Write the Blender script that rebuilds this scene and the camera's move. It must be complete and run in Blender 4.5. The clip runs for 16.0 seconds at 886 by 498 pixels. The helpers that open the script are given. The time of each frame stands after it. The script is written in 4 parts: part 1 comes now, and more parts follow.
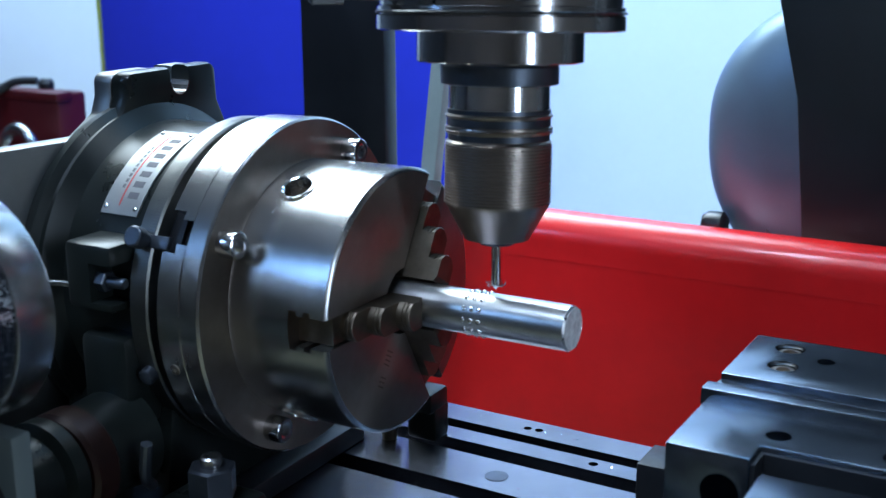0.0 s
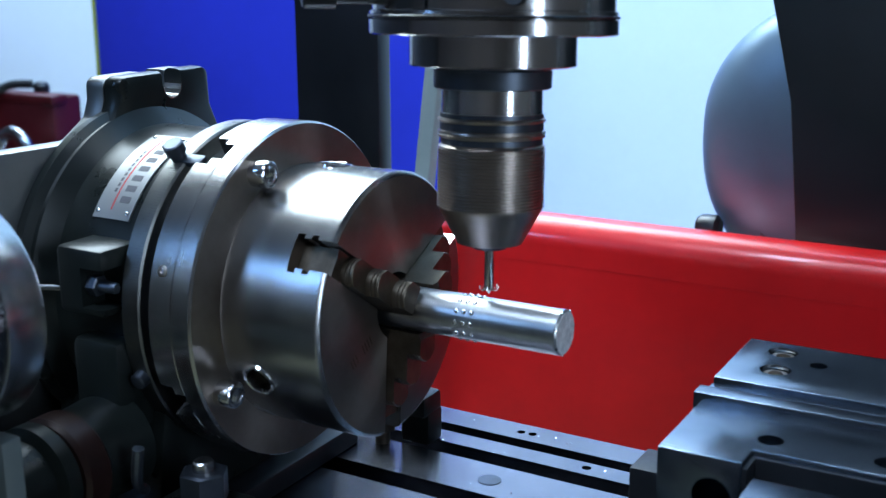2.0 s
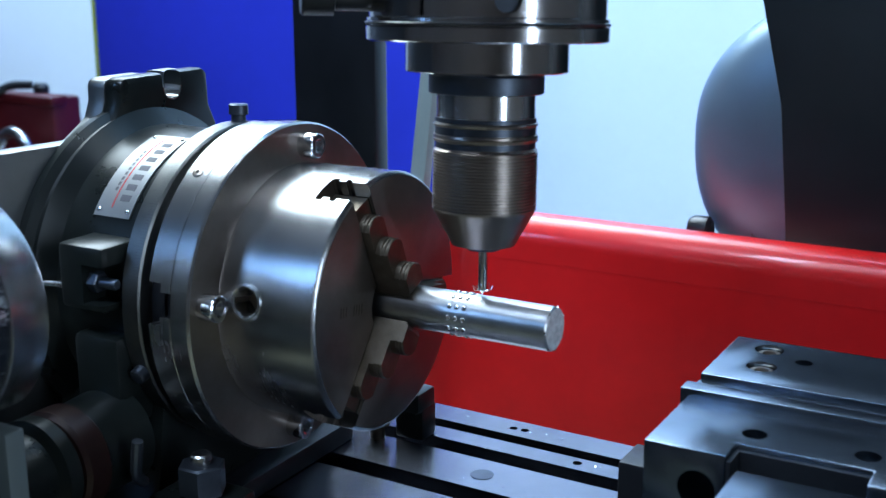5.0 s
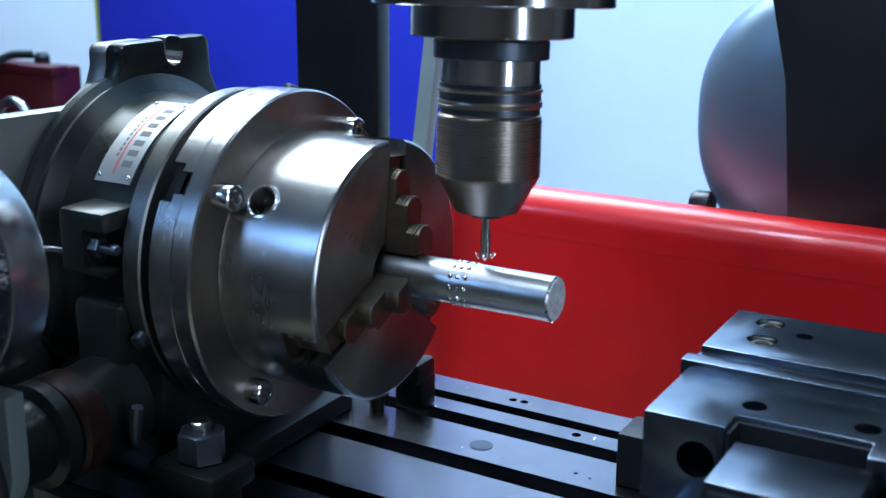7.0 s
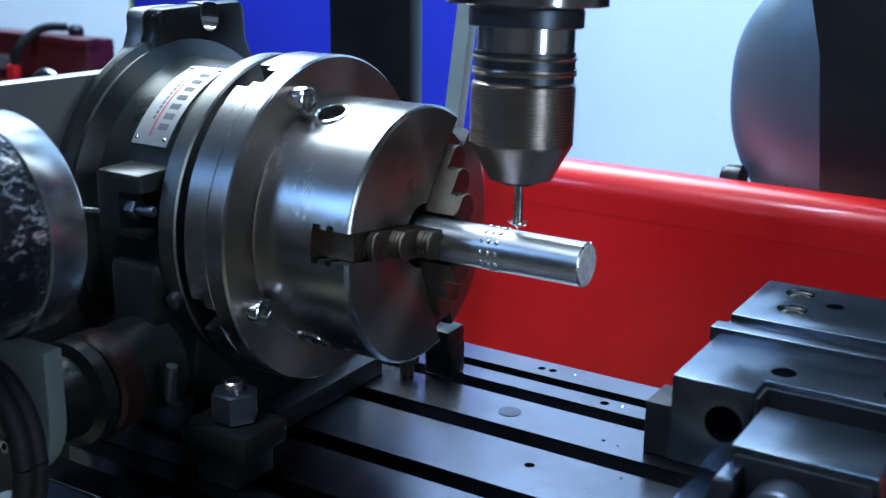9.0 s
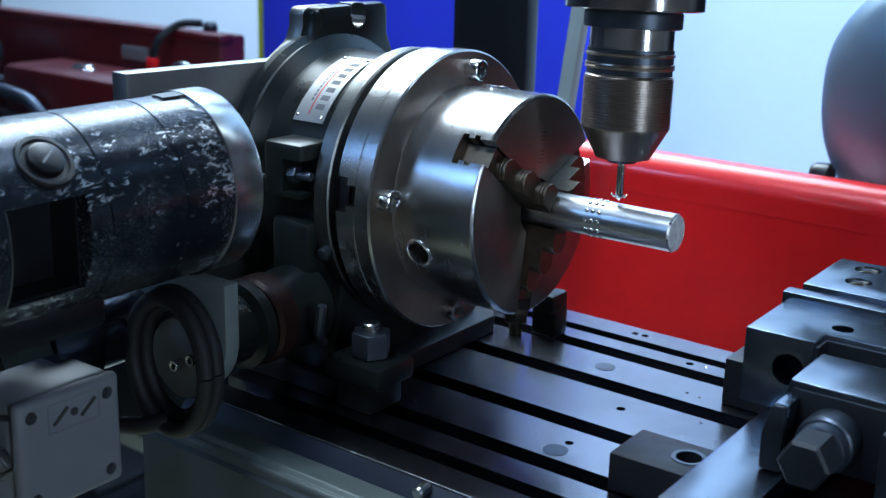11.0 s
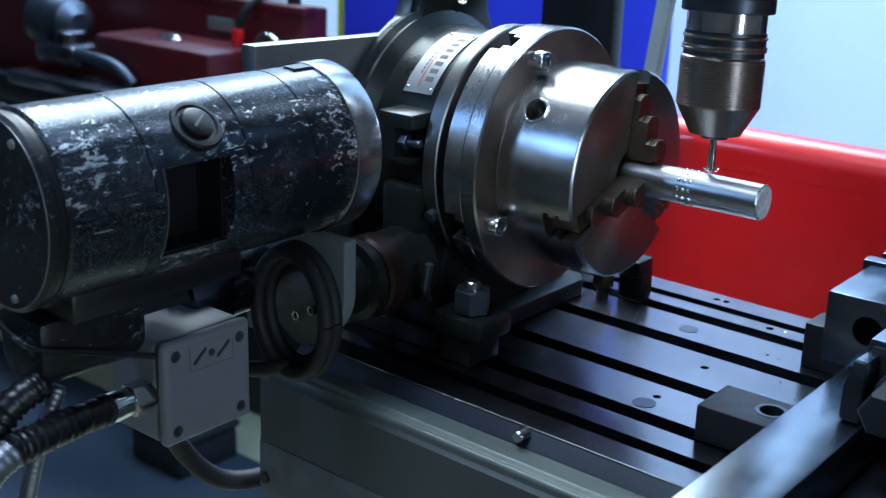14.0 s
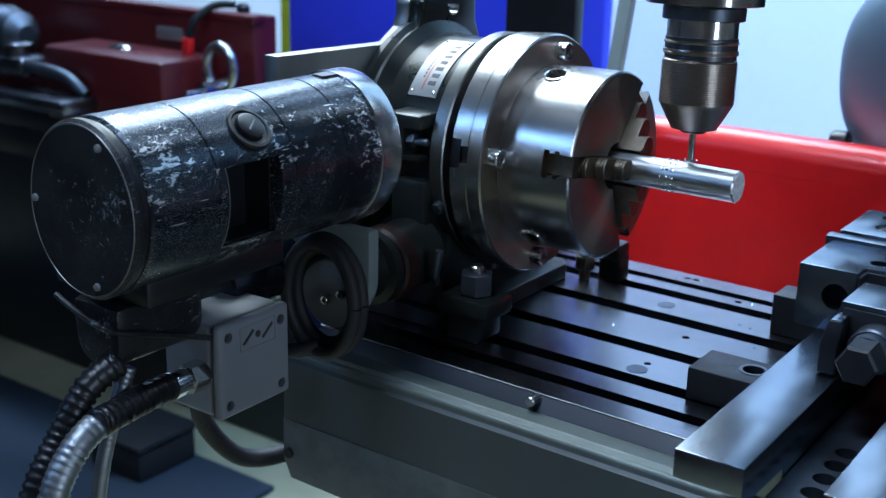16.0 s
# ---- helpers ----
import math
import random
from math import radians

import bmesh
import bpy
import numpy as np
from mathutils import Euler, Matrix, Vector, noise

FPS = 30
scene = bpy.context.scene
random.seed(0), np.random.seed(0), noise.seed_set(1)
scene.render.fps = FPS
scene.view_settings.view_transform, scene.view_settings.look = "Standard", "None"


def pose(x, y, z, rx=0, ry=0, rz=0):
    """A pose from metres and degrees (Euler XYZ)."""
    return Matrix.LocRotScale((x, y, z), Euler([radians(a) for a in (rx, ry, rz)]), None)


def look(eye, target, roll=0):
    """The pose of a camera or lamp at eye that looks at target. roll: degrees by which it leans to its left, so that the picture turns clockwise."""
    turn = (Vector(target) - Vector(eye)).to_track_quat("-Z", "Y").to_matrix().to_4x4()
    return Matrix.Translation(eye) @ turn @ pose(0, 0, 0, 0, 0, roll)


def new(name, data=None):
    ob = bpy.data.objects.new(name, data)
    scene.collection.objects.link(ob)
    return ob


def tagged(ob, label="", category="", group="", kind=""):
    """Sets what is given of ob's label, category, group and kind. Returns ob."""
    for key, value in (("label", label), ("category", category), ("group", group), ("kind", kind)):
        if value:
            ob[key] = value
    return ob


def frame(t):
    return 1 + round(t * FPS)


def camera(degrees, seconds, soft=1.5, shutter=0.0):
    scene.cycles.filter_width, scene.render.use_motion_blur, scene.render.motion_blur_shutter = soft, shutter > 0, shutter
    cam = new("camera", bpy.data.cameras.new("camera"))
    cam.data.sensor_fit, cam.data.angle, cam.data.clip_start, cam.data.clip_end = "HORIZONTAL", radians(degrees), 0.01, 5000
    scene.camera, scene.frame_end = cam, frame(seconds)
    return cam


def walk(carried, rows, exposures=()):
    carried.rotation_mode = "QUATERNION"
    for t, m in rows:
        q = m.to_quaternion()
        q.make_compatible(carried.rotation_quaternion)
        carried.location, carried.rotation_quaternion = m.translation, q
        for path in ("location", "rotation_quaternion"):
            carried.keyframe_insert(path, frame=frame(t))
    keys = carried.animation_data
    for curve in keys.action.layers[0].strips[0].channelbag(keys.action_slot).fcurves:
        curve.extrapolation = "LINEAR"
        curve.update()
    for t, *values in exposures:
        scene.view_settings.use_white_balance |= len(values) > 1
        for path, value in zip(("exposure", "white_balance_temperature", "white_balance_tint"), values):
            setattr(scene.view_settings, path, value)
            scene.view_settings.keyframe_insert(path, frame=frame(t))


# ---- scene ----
cam = camera(40.62, 16.0, soft=1.3)
PATH = [
    (0, (0.1926, -0.4468, 1.1615), (-0.2884, 0.3928, 0.909), -0.3),
    (0.5, (0.1938, -0.4453, 1.1601), (-0.2877, 0.3942, 0.9081), -0.3),
    (1, (0.1937, -0.4443, 1.1602), (-0.2857, 0.3975, 0.9122), -0.2),
    (1.5, (0.1949, -0.4424, 1.162), (-0.2876, 0.3975, 0.9135), -0.3),
    (2, (0.1941, -0.4454, 1.1621), (-0.2848, 0.396, 0.9116), -0.3),
    (2.5, (0.1963, -0.4466, 1.1609), (-0.282, 0.3951, 0.9105), -0.2),
    (3, (0.1962, -0.451, 1.1622), (-0.2834, 0.3913, 0.9161), -0.1),
    (3.5, (0.2008, -0.4515, 1.1653), (-0.2796, 0.3914, 0.9228), -0.3),
    (4, (0.2023, -0.4525, 1.1659), (-0.2788, 0.3901, 0.9239), -0.4),
    (6.5, (0.2019, -0.457, 1.1588), (-0.2717, 0.3831, 0.8943), 0.5),
    (7, (0.2013, -0.4549, 1.1597), (-0.274, 0.3833, 0.8923), 0.5),
    (7.5, (0.1994, -0.4522, 1.1575), (-0.2744, 0.3849, 0.8841), 0.6),
    (8, (0.1986, -0.4501, 1.1562), (-0.276, 0.386, 0.8812), 0.6),
    (10.5, (0.2332, -0.5204, 1.1523), (-0.3129, 0.2652, 0.8613), 1.3),
    (11, (0.25, -0.5473, 1.1619), (-0.3132, 0.2294, 0.8798), 1.5),
    (11.5, (0.2613, -0.5592, 1.1632), (-0.3126, 0.2087, 0.8787), 1.5),
    (12, (0.2676, -0.5728, 1.1666), (-0.3225, 0.1818, 0.8796), 1.8),
    (12.5, (0.2655, -0.5768, 1.1659), (-0.3311, 0.1693, 0.8703), 1.4),
    (13, (0.2658, -0.5804, 1.1692), (-0.3355, 0.1598, 0.8683), 1.6),
    (13.5, (0.2715, -0.5847, 1.1701), (-0.3347, 0.151, 0.868), 1.7),
    (14, (0.2614, -0.5996, 1.1695), (-0.3376, 0.141, 0.865), 1.8),
    (14.5, (0.2525, -0.6471, 1.1745), (-0.3164, 0.1153, 0.8661), 1.2),
    (15, (0.2591, -0.6855, 1.1819), (-0.2924, 0.093, 0.8824), 1.3),
    (15.5, (0.2624, -0.6891, 1.1819), (-0.2857, 0.0915, 0.8814), 1.3),
    (16, (0.263, -0.6868, 1.1806), (-0.286, 0.0932, 0.8801), 1.3),
]
walk(cam, [(t, look(eye, target, roll)) for t, eye, target, roll in PATH])
cam.data.dof.use_dof = True
cam.data.dof.focus_distance = 0.65
cam.data.dof.aperture_fstop = 14.0

# ---- light ----
world = bpy.data.worlds.new("hall")
scene.world = world
world.use_nodes = True
world.node_tree.nodes["Background"].inputs[0].default_value = (0.55, 0.72, 1.0, 1)
world.node_tree.nodes["Background"].inputs[1].default_value = 0.02
scene.view_settings.exposure = 0.2


def area_lamp(name, label, eye, target, sx, sy, watts, color, spread=180):
    data = bpy.data.lights.new(name, "AREA")
    data.shape, data.size, data.size_y, data.energy, data.color = "RECTANGLE", sx, sy, watts, color
    data.spread = radians(spread)
    ob = new(name, data)
    ob.matrix_world = look(eye, target)
    return tagged(ob, label, "lamp")


ADDED_LAMP = "unseen area lamp added to light the machines and the wall"
# key: unseen lamp set where the highlight on the chuck's top points
area_lamp("added_lamp", ADDED_LAMP, (-1.15, 0.68, 2.55), (-0.12, 0.0, 1.05), 1.3, 1.2, 21, (0.72, 0.89, 1.0), 100)
# two wall washers added only to brighten the north wall
area_lamp("added_lamp", ADDED_LAMP, (0.7, 0.95, 2.95), (0.4, 1.9, 1.2), 2.4, 0.4, 52, (0.30, 0.60, 1.0), 120)
area_lamp("added_lamp", ADDED_LAMP, (-1.9, 1.30, 2.95), (-2.0, 1.9, 1.3), 2.4, 0.4, 80, (0.44, 0.66, 1.0), 120)
# unseen lamps placed from the chuck's front streak and the guard's sheen
area_lamp("added_lamp", ADDED_LAMP, (-1.5, -2.0, 2.2), (-0.1, 0.1, 0.95), 0.3, 0.55, 7, (0.24, 0.50, 1.0))
area_lamp("added_lamp", ADDED_LAMP, (-0.25, -0.95, 2.95), (0.15, 0.35, 0.9), 0.7, 0.5, 13, (0.55, 0.73, 1.0), 110)
# extra lamp added for the sheen along the motor's top
area_lamp("added_lamp", ADDED_LAMP, (-0.75, 0.92, 2.30), (-0.19, -0.2, 1.0), 1.2, 0.4, 6, (0.50, 0.72, 1.0))
# tall area light added for the upright streaks on the spindle; no opening modelled
area_lamp("side_light", "tall unseen light added beside the machine for streaks on the steel", (2.5, -1.0, 1.5), (-0.1, 0.0, 1.05), 0.30, 1.5, 19, (0.58, 0.76, 1.0))


# ---- materials ----
def nodes_of(name):
    m = bpy.data.materials.new(name)
    m.use_nodes = True
    nt = m.node_tree
    return m, nt, nt.nodes["Principled BSDF"]


def add(nt, kind, **values):
    n = nt.nodes.new(kind)
    for k, v in values.items():
        n.inputs[k].default_value = v
    return n


def ramp(nt, source, a, b, ca, cb):
    r = nt.nodes.new("ShaderNodeValToRGB")
    r.color_ramp.elements[0].position, r.color_ramp.elements[1].position = a, b
    r.color_ramp.elements[0].color, r.color_ramp.elements[1].color = (*ca, 1), (*cb, 1)
    nt.links.new(source, r.inputs[0])
    return r


def surface(name, color, rough=0.5, metal=0.0, vary=0.25, grain=400.0, stretch=(1, 1, 1), bump=0.05, stain=25.0,
            worn=None, worn_amount=0.0, coat=0.0, turned_about=None):
    """Paint or metal with fine grain, larger stains, and worn scratches where asked."""
    m, nt, p = nodes_of(name)
    at = nt.nodes.new("ShaderNodeTexCoord")
    mp = nt.nodes.new("ShaderNodeMapping")
    mp.inputs["Scale"].default_value = stretch
    nt.links.new(at.outputs["Object"], mp.inputs[0])
    fine = add(nt, "ShaderNodeTexNoise", Scale=grain, Detail=4.0)
    nt.links.new(mp.outputs[0], fine.inputs["Vector"])
    big = add(nt, "ShaderNodeTexNoise", Scale=stain, Detail=6.0, Roughness=0.65)
    nt.links.new(at.outputs["Object"], big.inputs["Vector"])
    dark = tuple(c * (1 - vary) for c in color)
    lite = tuple(min(1, c * (1 + vary * 0.6)) for c in color)
    tone = ramp(nt, big.outputs[0], 0.35, 0.68, dark, lite)
    tint = tone.outputs[0]
    rr = nt.nodes.new("ShaderNodeMapRange")
    rr.inputs[1].default_value, rr.inputs[2].default_value = 0.3, 0.7
    rr.inputs[3].default_value, rr.inputs[4].default_value = max(0.03, rough * (0.9 if metal > 0.9 else 0.75)), min(1, rough * (1.12 if metal > 0.9 else 1.3))
    mixf = nt.nodes.new("ShaderNodeMath")
    mixf.operation = "MULTIPLY_ADD"
    mixf.inputs[1].default_value, mixf.inputs[2].default_value = 0.5, 0.0
    addn = nt.nodes.new("ShaderNodeMath")
    addn.operation = "ADD"
    soften = nt.nodes.new("ShaderNodeMath")
    soften.operation = "MULTIPLY_ADD"
    soften.inputs[1].default_value, soften.inputs[2].default_value = 0.35, 0.325
    nt.links.new(fine.outputs[0], soften.inputs[0])
    nt.links.new(soften.outputs[0], addn.inputs[0])
    nt.links.new(big.outputs[0], addn.inputs[1])
    nt.links.new(addn.outputs[0], mixf.inputs[0])
    nt.links.new(mixf.outputs[0], rr.inputs[0])
    nt.links.new(rr.outputs[0], p.inputs["Roughness"])
    if worn:
        sc = add(nt, "ShaderNodeTexNoise", Scale=330.0, Detail=6.0, Roughness=0.74, Distortion=0.5)
        m2 = nt.nodes.new("ShaderNodeMapping")
        m2.inputs["Scale"].default_value = (1.0, 0.42, 1.0)
        m2.inputs["Rotation"].default_value = (0.5, 0.3, 0.4)
        nt.links.new(at.outputs["Object"], m2.inputs[0])
        nt.links.new(m2.outputs[0], sc.inputs["Vector"])
        patch = add(nt, "ShaderNodeTexNoise", Scale=17.0, Detail=6.0, Roughness=0.6)
        nt.links.new(at.outputs["Object"], patch.inputs["Vector"])
        both = nt.nodes.new("ShaderNodeMath")
        both.operation = "ADD"
        heavy = nt.nodes.new("ShaderNodeMath")
        heavy.operation = "MULTIPLY_ADD"
        heavy.inputs[1].default_value, heavy.inputs[2].default_value = 1.35, -0.175
        nt.links.new(sc.outputs[0], heavy.inputs[0])
        nt.links.new(heavy.outputs[0], both.inputs[0])
        nt.links.new(patch.outputs[0], both.inputs[1])
        half = nt.nodes.new("ShaderNodeMath")
        half.operation = "MULTIPLY"
        half.inputs[1].default_value = 0.5
        nt.links.new(both.outputs[0], half.inputs[0])
        w = ramp(nt, half.outputs[0], 0.622 - worn_amount, 0.662 - worn_amount, (0, 0, 0), (0.9, 0.9, 0.9))
        thin = add(nt, "ShaderNodeTexVoronoi", Scale=46.0)
        thin.feature = "DISTANCE_TO_EDGE"
        warp = add(nt, "ShaderNodeTexNoise", Scale=30.0, Detail=3.0)
        nt.links.new(at.outputs["Object"], warp.inputs["Vector"])
        nt.links.new(warp.outputs[1], thin.inputs["Vector"])
        t2 = ramp(nt, thin.outputs[0], 0.004, 0.012, (1, 1, 1), (0, 0, 0))
        gate = ramp(nt, big.outputs[0], 0.43, 0.52, (0, 0, 0), (0.8, 0.8, 0.8))
        mul = nt.nodes.new("ShaderNodeMath")
        mul.operation = "MULTIPLY"
        nt.links.new(t2.outputs[0], mul.inputs[0])
        nt.links.new(gate.outputs[0], mul.inputs[1])
        mx = nt.nodes.new("ShaderNodeMath")
        mx.operation = "MAXIMUM"
        nt.links.new(w.outputs[0], mx.inputs[0])
        nt.links.new(mul.outputs[0], mx.inputs[1])
        m3 = nt.nodes.new("ShaderNodeMapping")
        m3.inputs["Scale"].default_value = (1.0, 0.09, 1.0)
        m3.inputs["Rotation"].default_value = (0.15, 0.1, 0.3)
        nt.links.new(at.outputs["Object"], m3.inputs[0])
        streak = add(nt, "ShaderNodeTexNoise", Scale=430.0, Detail=2.0, Distortion=0.3)
        nt.links.new(m3.outputs[0], streak.inputs["Vector"])
        st = ramp(nt, streak.outputs[0], 0.715 - worn_amount * 0.2, 0.745 - worn_amount * 0.2, (0, 0, 0), (0.85, 0.85, 0.85))
        mx2 = nt.nodes.new("ShaderNodeMath")
        mx2.operation = "MAXIMUM"
        nt.links.new(mx.outputs[0], mx2.inputs[0])
        nt.links.new(st.outputs[0], mx2.inputs[1])
        mx = mx2
        mc = nt.nodes.new("ShaderNodeMixRGB")
        nt.links.new(mx.outputs[0], mc.inputs[0])
        nt.links.new(tint, mc.inputs[1])
        mc.inputs[2].default_value = (*worn, 1)
        tint = mc.outputs[0]
    nt.links.new(tint, p.inputs["Base Color"])
    p.inputs["Metallic"].default_value = metal
    p.inputs["Coat Weight"].default_value = coat
    if turned_about:
        tg = nt.nodes.new("ShaderNodeTangent")
        tg.direction_type, tg.axis = "RADIAL", turned_about
        nt.links.new(tg.outputs[0], p.inputs["Tangent"])
        p.inputs["Anisotropic"].default_value = 0.75
    if bump:
        b = nt.nodes.new("ShaderNodeBump")
        b.inputs["Strength"].default_value, b.inputs["Distance"].default_value = bump, 0.0006
        nt.links.new(fine.outputs[0], b.inputs["Height"])
        nt.links.new(b.outputs[0], p.inputs["Normal"])
    return m


STEEL = surface("turned_steel", (0.46, 0.455, 0.45), 0.26, 1.0, 0.14, 900, (1, 0.06, 0.06), 0.003)
SPINDLE_STEEL = surface("polished_spindle_steel", (0.52, 0.50, 0.49), 0.15, 1.0, 0.10, 900, (0.05, 0.05, 1), 0.012, 14)
# facing marks, plus the brown reflection on the fronts put into the base colour
STEEL_FACE = surface("faced_steel_brown_reflection", (0.36, 0.30, 0.26), 0.36, 1.0, 0.22, 700, (1, 1, 0.2), 0.05, turned_about="X")
GROUND = surface("ground_steel", (0.21, 0.21, 0.235), 0.24, 1.0, 0.25, 260, (0.25, 1, 1), 0.06, 18)
BRIGHT = surface("bright_steel", (0.72, 0.72, 0.72), 0.16, 1.0, 0.08, 800, (1, 1, 1), 0.03)
SATIN = surface("satin_shield_steel", (0.17, 0.25, 0.33), 0.36, 0.35, 0.10, 300, (1, 1, 1), 0.02, 12)
MOUNTGREY = surface("pale_grey_green_paint", (0.15, 0.18, 0.18), 0.45, 0.0, 0.10, 200, (1, 1, 1), 0.03, 20)
JAW = surface("hardened_jaw_steel", (0.18, 0.145, 0.11), 0.44, 1.0, 0.35, 500, (1, 1, 1), 0.04, 60)
RINGDARK = surface("dark_ring_steel", (0.20, 0.20, 0.19), 0.34, 1.0, 0.2, 300, (1, 1, 1), 0.02, 40)
BLUED = surface("blued_steel", (0.10, 0.115, 0.14), 0.36, 0.85, 0.35, 350, (1, 1, 1), 0.04, 22)
VISE = surface("ground_vise_steel", (0.19, 0.22, 0.26), 0.25, 1.0, 0.20, 500, (1, 0.15, 1), 0.02, 38)
BLACKSTEEL = surface("blackened_steel", (0.013, 0.014, 0.017), 0.48, 0.2, 0.3, 350, (1, 1, 1), 0.05, 60)
# navy holds the shade and dark reflection of the table's front face
NAVY = surface("navy_face_shade", (0.010, 0.016, 0.030), 0.38, 0.0, 0.2, 200, (0.2, 1, 1), 0.03, 20)
CABLE = surface("matt_black_cable", (0.006, 0.006, 0.008), 0.62, 0.0, 0.2, 300, (1, 1, 1), 0.03, 40)
SLEEVE = surface("dark_polished_sleeve", (0.10, 0.12, 0.16), 0.22, 1.0, 0.2, 300, (1, 1, 1), 0.02, 20)
CHUCKBODY = surface("drill_chuck_steel", (0.42, 0.36, 0.31), 0.33, 1.0, 0.12, 700, (1, 1, 1), 0.03)
CAST = surface("dark_green_cast_paint", (0.009, 0.0115, 0.0105), 0.30, 0.0, 0.3, 120, (1, 1, 1), 0.05, 30, coat=0.0)
CAST.node_tree.nodes["Principled BSDF"].inputs["Specular IOR Level"].default_value = 0.32
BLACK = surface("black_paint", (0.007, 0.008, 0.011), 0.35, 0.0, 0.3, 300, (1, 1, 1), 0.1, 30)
SCRATCHED = surface("scratched_black_paint", (0.032, 0.040, 0.054), 0.24, 0.7, 0.3, 300, (1, 1, 1), 0.01, 22,
                    worn=(0.72, 0.76, 0.80), worn_amount=0.054)
CAPBLACK = surface("scuffed_black_cap", (0.008, 0.009, 0.012), 0.40, 0.0, 0.3, 300, (1, 1, 1), 0.015, 30,
                   worn=(0.16, 0.18, 0.20), worn_amount=0.02)
CAPBLACK.node_tree.nodes["Principled BSDF"].inputs["Specular IOR Level"].default_value = 0.3
RUBBER = surface("black_rubber", (0.006, 0.006, 0.008), 0.34, 0.0, 0.3, 300, (1, 1, 1), 0.03, 40)
FLANGE = surface("brushed_flange_steel", (0.50, 0.51, 0.52), 0.24, 1.0, 0.06, 1200, (0.04, 1, 0.04), 0.01, 5)
ALU = surface("raw_aluminium", (0.58, 0.58, 0.575), 0.30, 1.0, 0.14, 500, (0.08, 1, 1), 0.08, 60)
ALU_SAWN = surface("sawn_aluminium", (0.88, 0.86, 0.82), 0.6, 0.3, 0.30, 900, (1, 1, 0.3), 0.9, 300)
ALU_PLATE = surface("milled_aluminium", (0.22, 0.225, 0.225), 0.42, 1.0, 0.12, 500, (1, 0.1, 1), 0.06)
DULL = surface("dull_grey_plate", (0.16, 0.165, 0.17), 0.5, 0.0, 0.2, 300, (1, 1, 1), 0.1)
GREYBOX = surface("grey_moulded_plastic", (0.175, 0.185, 0.21), 0.5, 0.0, 0.08, 900, (1, 1, 1), 0.06)
DARKPLASTIC = surface("dark_plastic", (0.03, 0.03, 0.034), 0.5, 0.0, 0.2, 600)
RED = surface("red_gloss_paint", (0.84, 0.012, 0.014), 0.30, 0.0, 0.18, 60, (1, 1, 1), 0.05, 6, coat=0.4)
DARKRED = surface("machine_red_paint", (0.085, 0.004, 0.006), 0.4, 0.0, 0.25, 120, (1, 1, 1), 0.06, 8)
BLUE = surface("blue_panel", (0.028, 0.048, 0.74), 0.55, 0.0, 0.12, 80, (1, 1, 1), 0.02, 3)
YELLOW = surface("yellow_edge", (0.55, 0.62, 0.02), 0.5, 0.0, 0.1, 80)
WHITE = surface("white_wall_paint", (0.78, 0.80, 0.80), 0.7, 0.0, 0.04, 120, (1, 1, 1), 0.03, 2)
CASTROUGH = surface("rough_grey_casting", (0.11, 0.125, 0.13), 0.6, 0.0, 0.3, 90, (1, 1, 1), 0.5, 40)
CASTGREY = surface("grey_green_cast_paint", (0.060, 0.073, 0.076), 0.42, 0.0, 0.12, 200, (1, 1, 1), 0.12, 16)
GUTTER = surface("worn_gutter_paint", (0.12, 0.14, 0.13), 0.44, 0.35, 0.25, 200, (0.2, 1, 1), 0.05, 20)
STRIPGREY = surface("pale_grey_paint", (0.34, 0.40, 0.38), 0.5, 0.0, 0.1, 200)
DARKSHEET = surface("dark_tinted_sheet", (0.010, 0.016, 0.020), 0.4, 0.0, 0.3, 100, (1, 1, 1), 0.02, 8)
PLATE = surface("printed_aluminium_plate", (0.34, 0.34, 0.335), 0.4, 0.7, 0.08, 400)
INK = surface("dark_ink", (0.09, 0.085, 0.095), 0.6)
REDINK = surface("red_ink", (0.50, 0.03, 0.03), 0.6)
BRASS = surface("aged_red_bronze", (0.028, 0.010, 0.008), 0.35, 0.3, 0.4, 200, (1, 1, 1), 0.1, 60)
SEAT = surface("matt_black_seat", (0.010, 0.010, 0.012), 0.95, 0.0, 0.2, 200)
FLOOR = surface("pale_wood_floor", (0.40, 0.37, 0.24), 0.55, 0.0, 0.2, 40, (1, 0.15, 1), 0.05, 4)
MAT = surface("dark_blue_grey_mat", (0.022, 0.034, 0.052), 0.8, 0.0, 0.2, 300, (1, 1, 1), 0.2, 10)
CEIL = surface("dark_ceiling_paint", (0.10, 0.11, 0.13), 0.8, 0.0, 0.1, 50)
# brown chosen for what the steel reflects; these walls are out of view
WALLBROWN = surface("brown_wall_for_reflections", (0.17, 0.135, 0.12), 0.8, 0.0, 0.15, 50, (1, 1, 1), 0.05, 2)
METALHOSE = surface("galvanised_conduit", (0.30, 0.32, 0.35), 0.46, 1.0, 0.2, 300)


# ---- mesh helpers ----
def finish(bm, angle=32):
    bmesh.ops.recalc_face_normals(bm, faces=bm.faces)
    for f in bm.faces:
        f.smooth = True
    for e in bm.edges:
        if len(e.link_faces) == 2 and e.calc_face_angle(0) > radians(angle):
            e.smooth = False


def part(name, bm, material, parent=None, label="", angle=32):
    finish(bm, angle)
    me = bpy.data.meshes.new(name)
    bm.to_mesh(me)
    bm.free()
    me.materials.append(material)
    ob = new(name, me)
    if parent:
        ob.parent = parent
    if label:
        tagged(ob, label)
    return ob


def thing(name, label, category, group="", at=(0, 0, 0), kind=""):
    ob = new(name)
    ob.empty_display_size = 0.02
    ob.location = at
    return tagged(ob, label, category, group, kind)


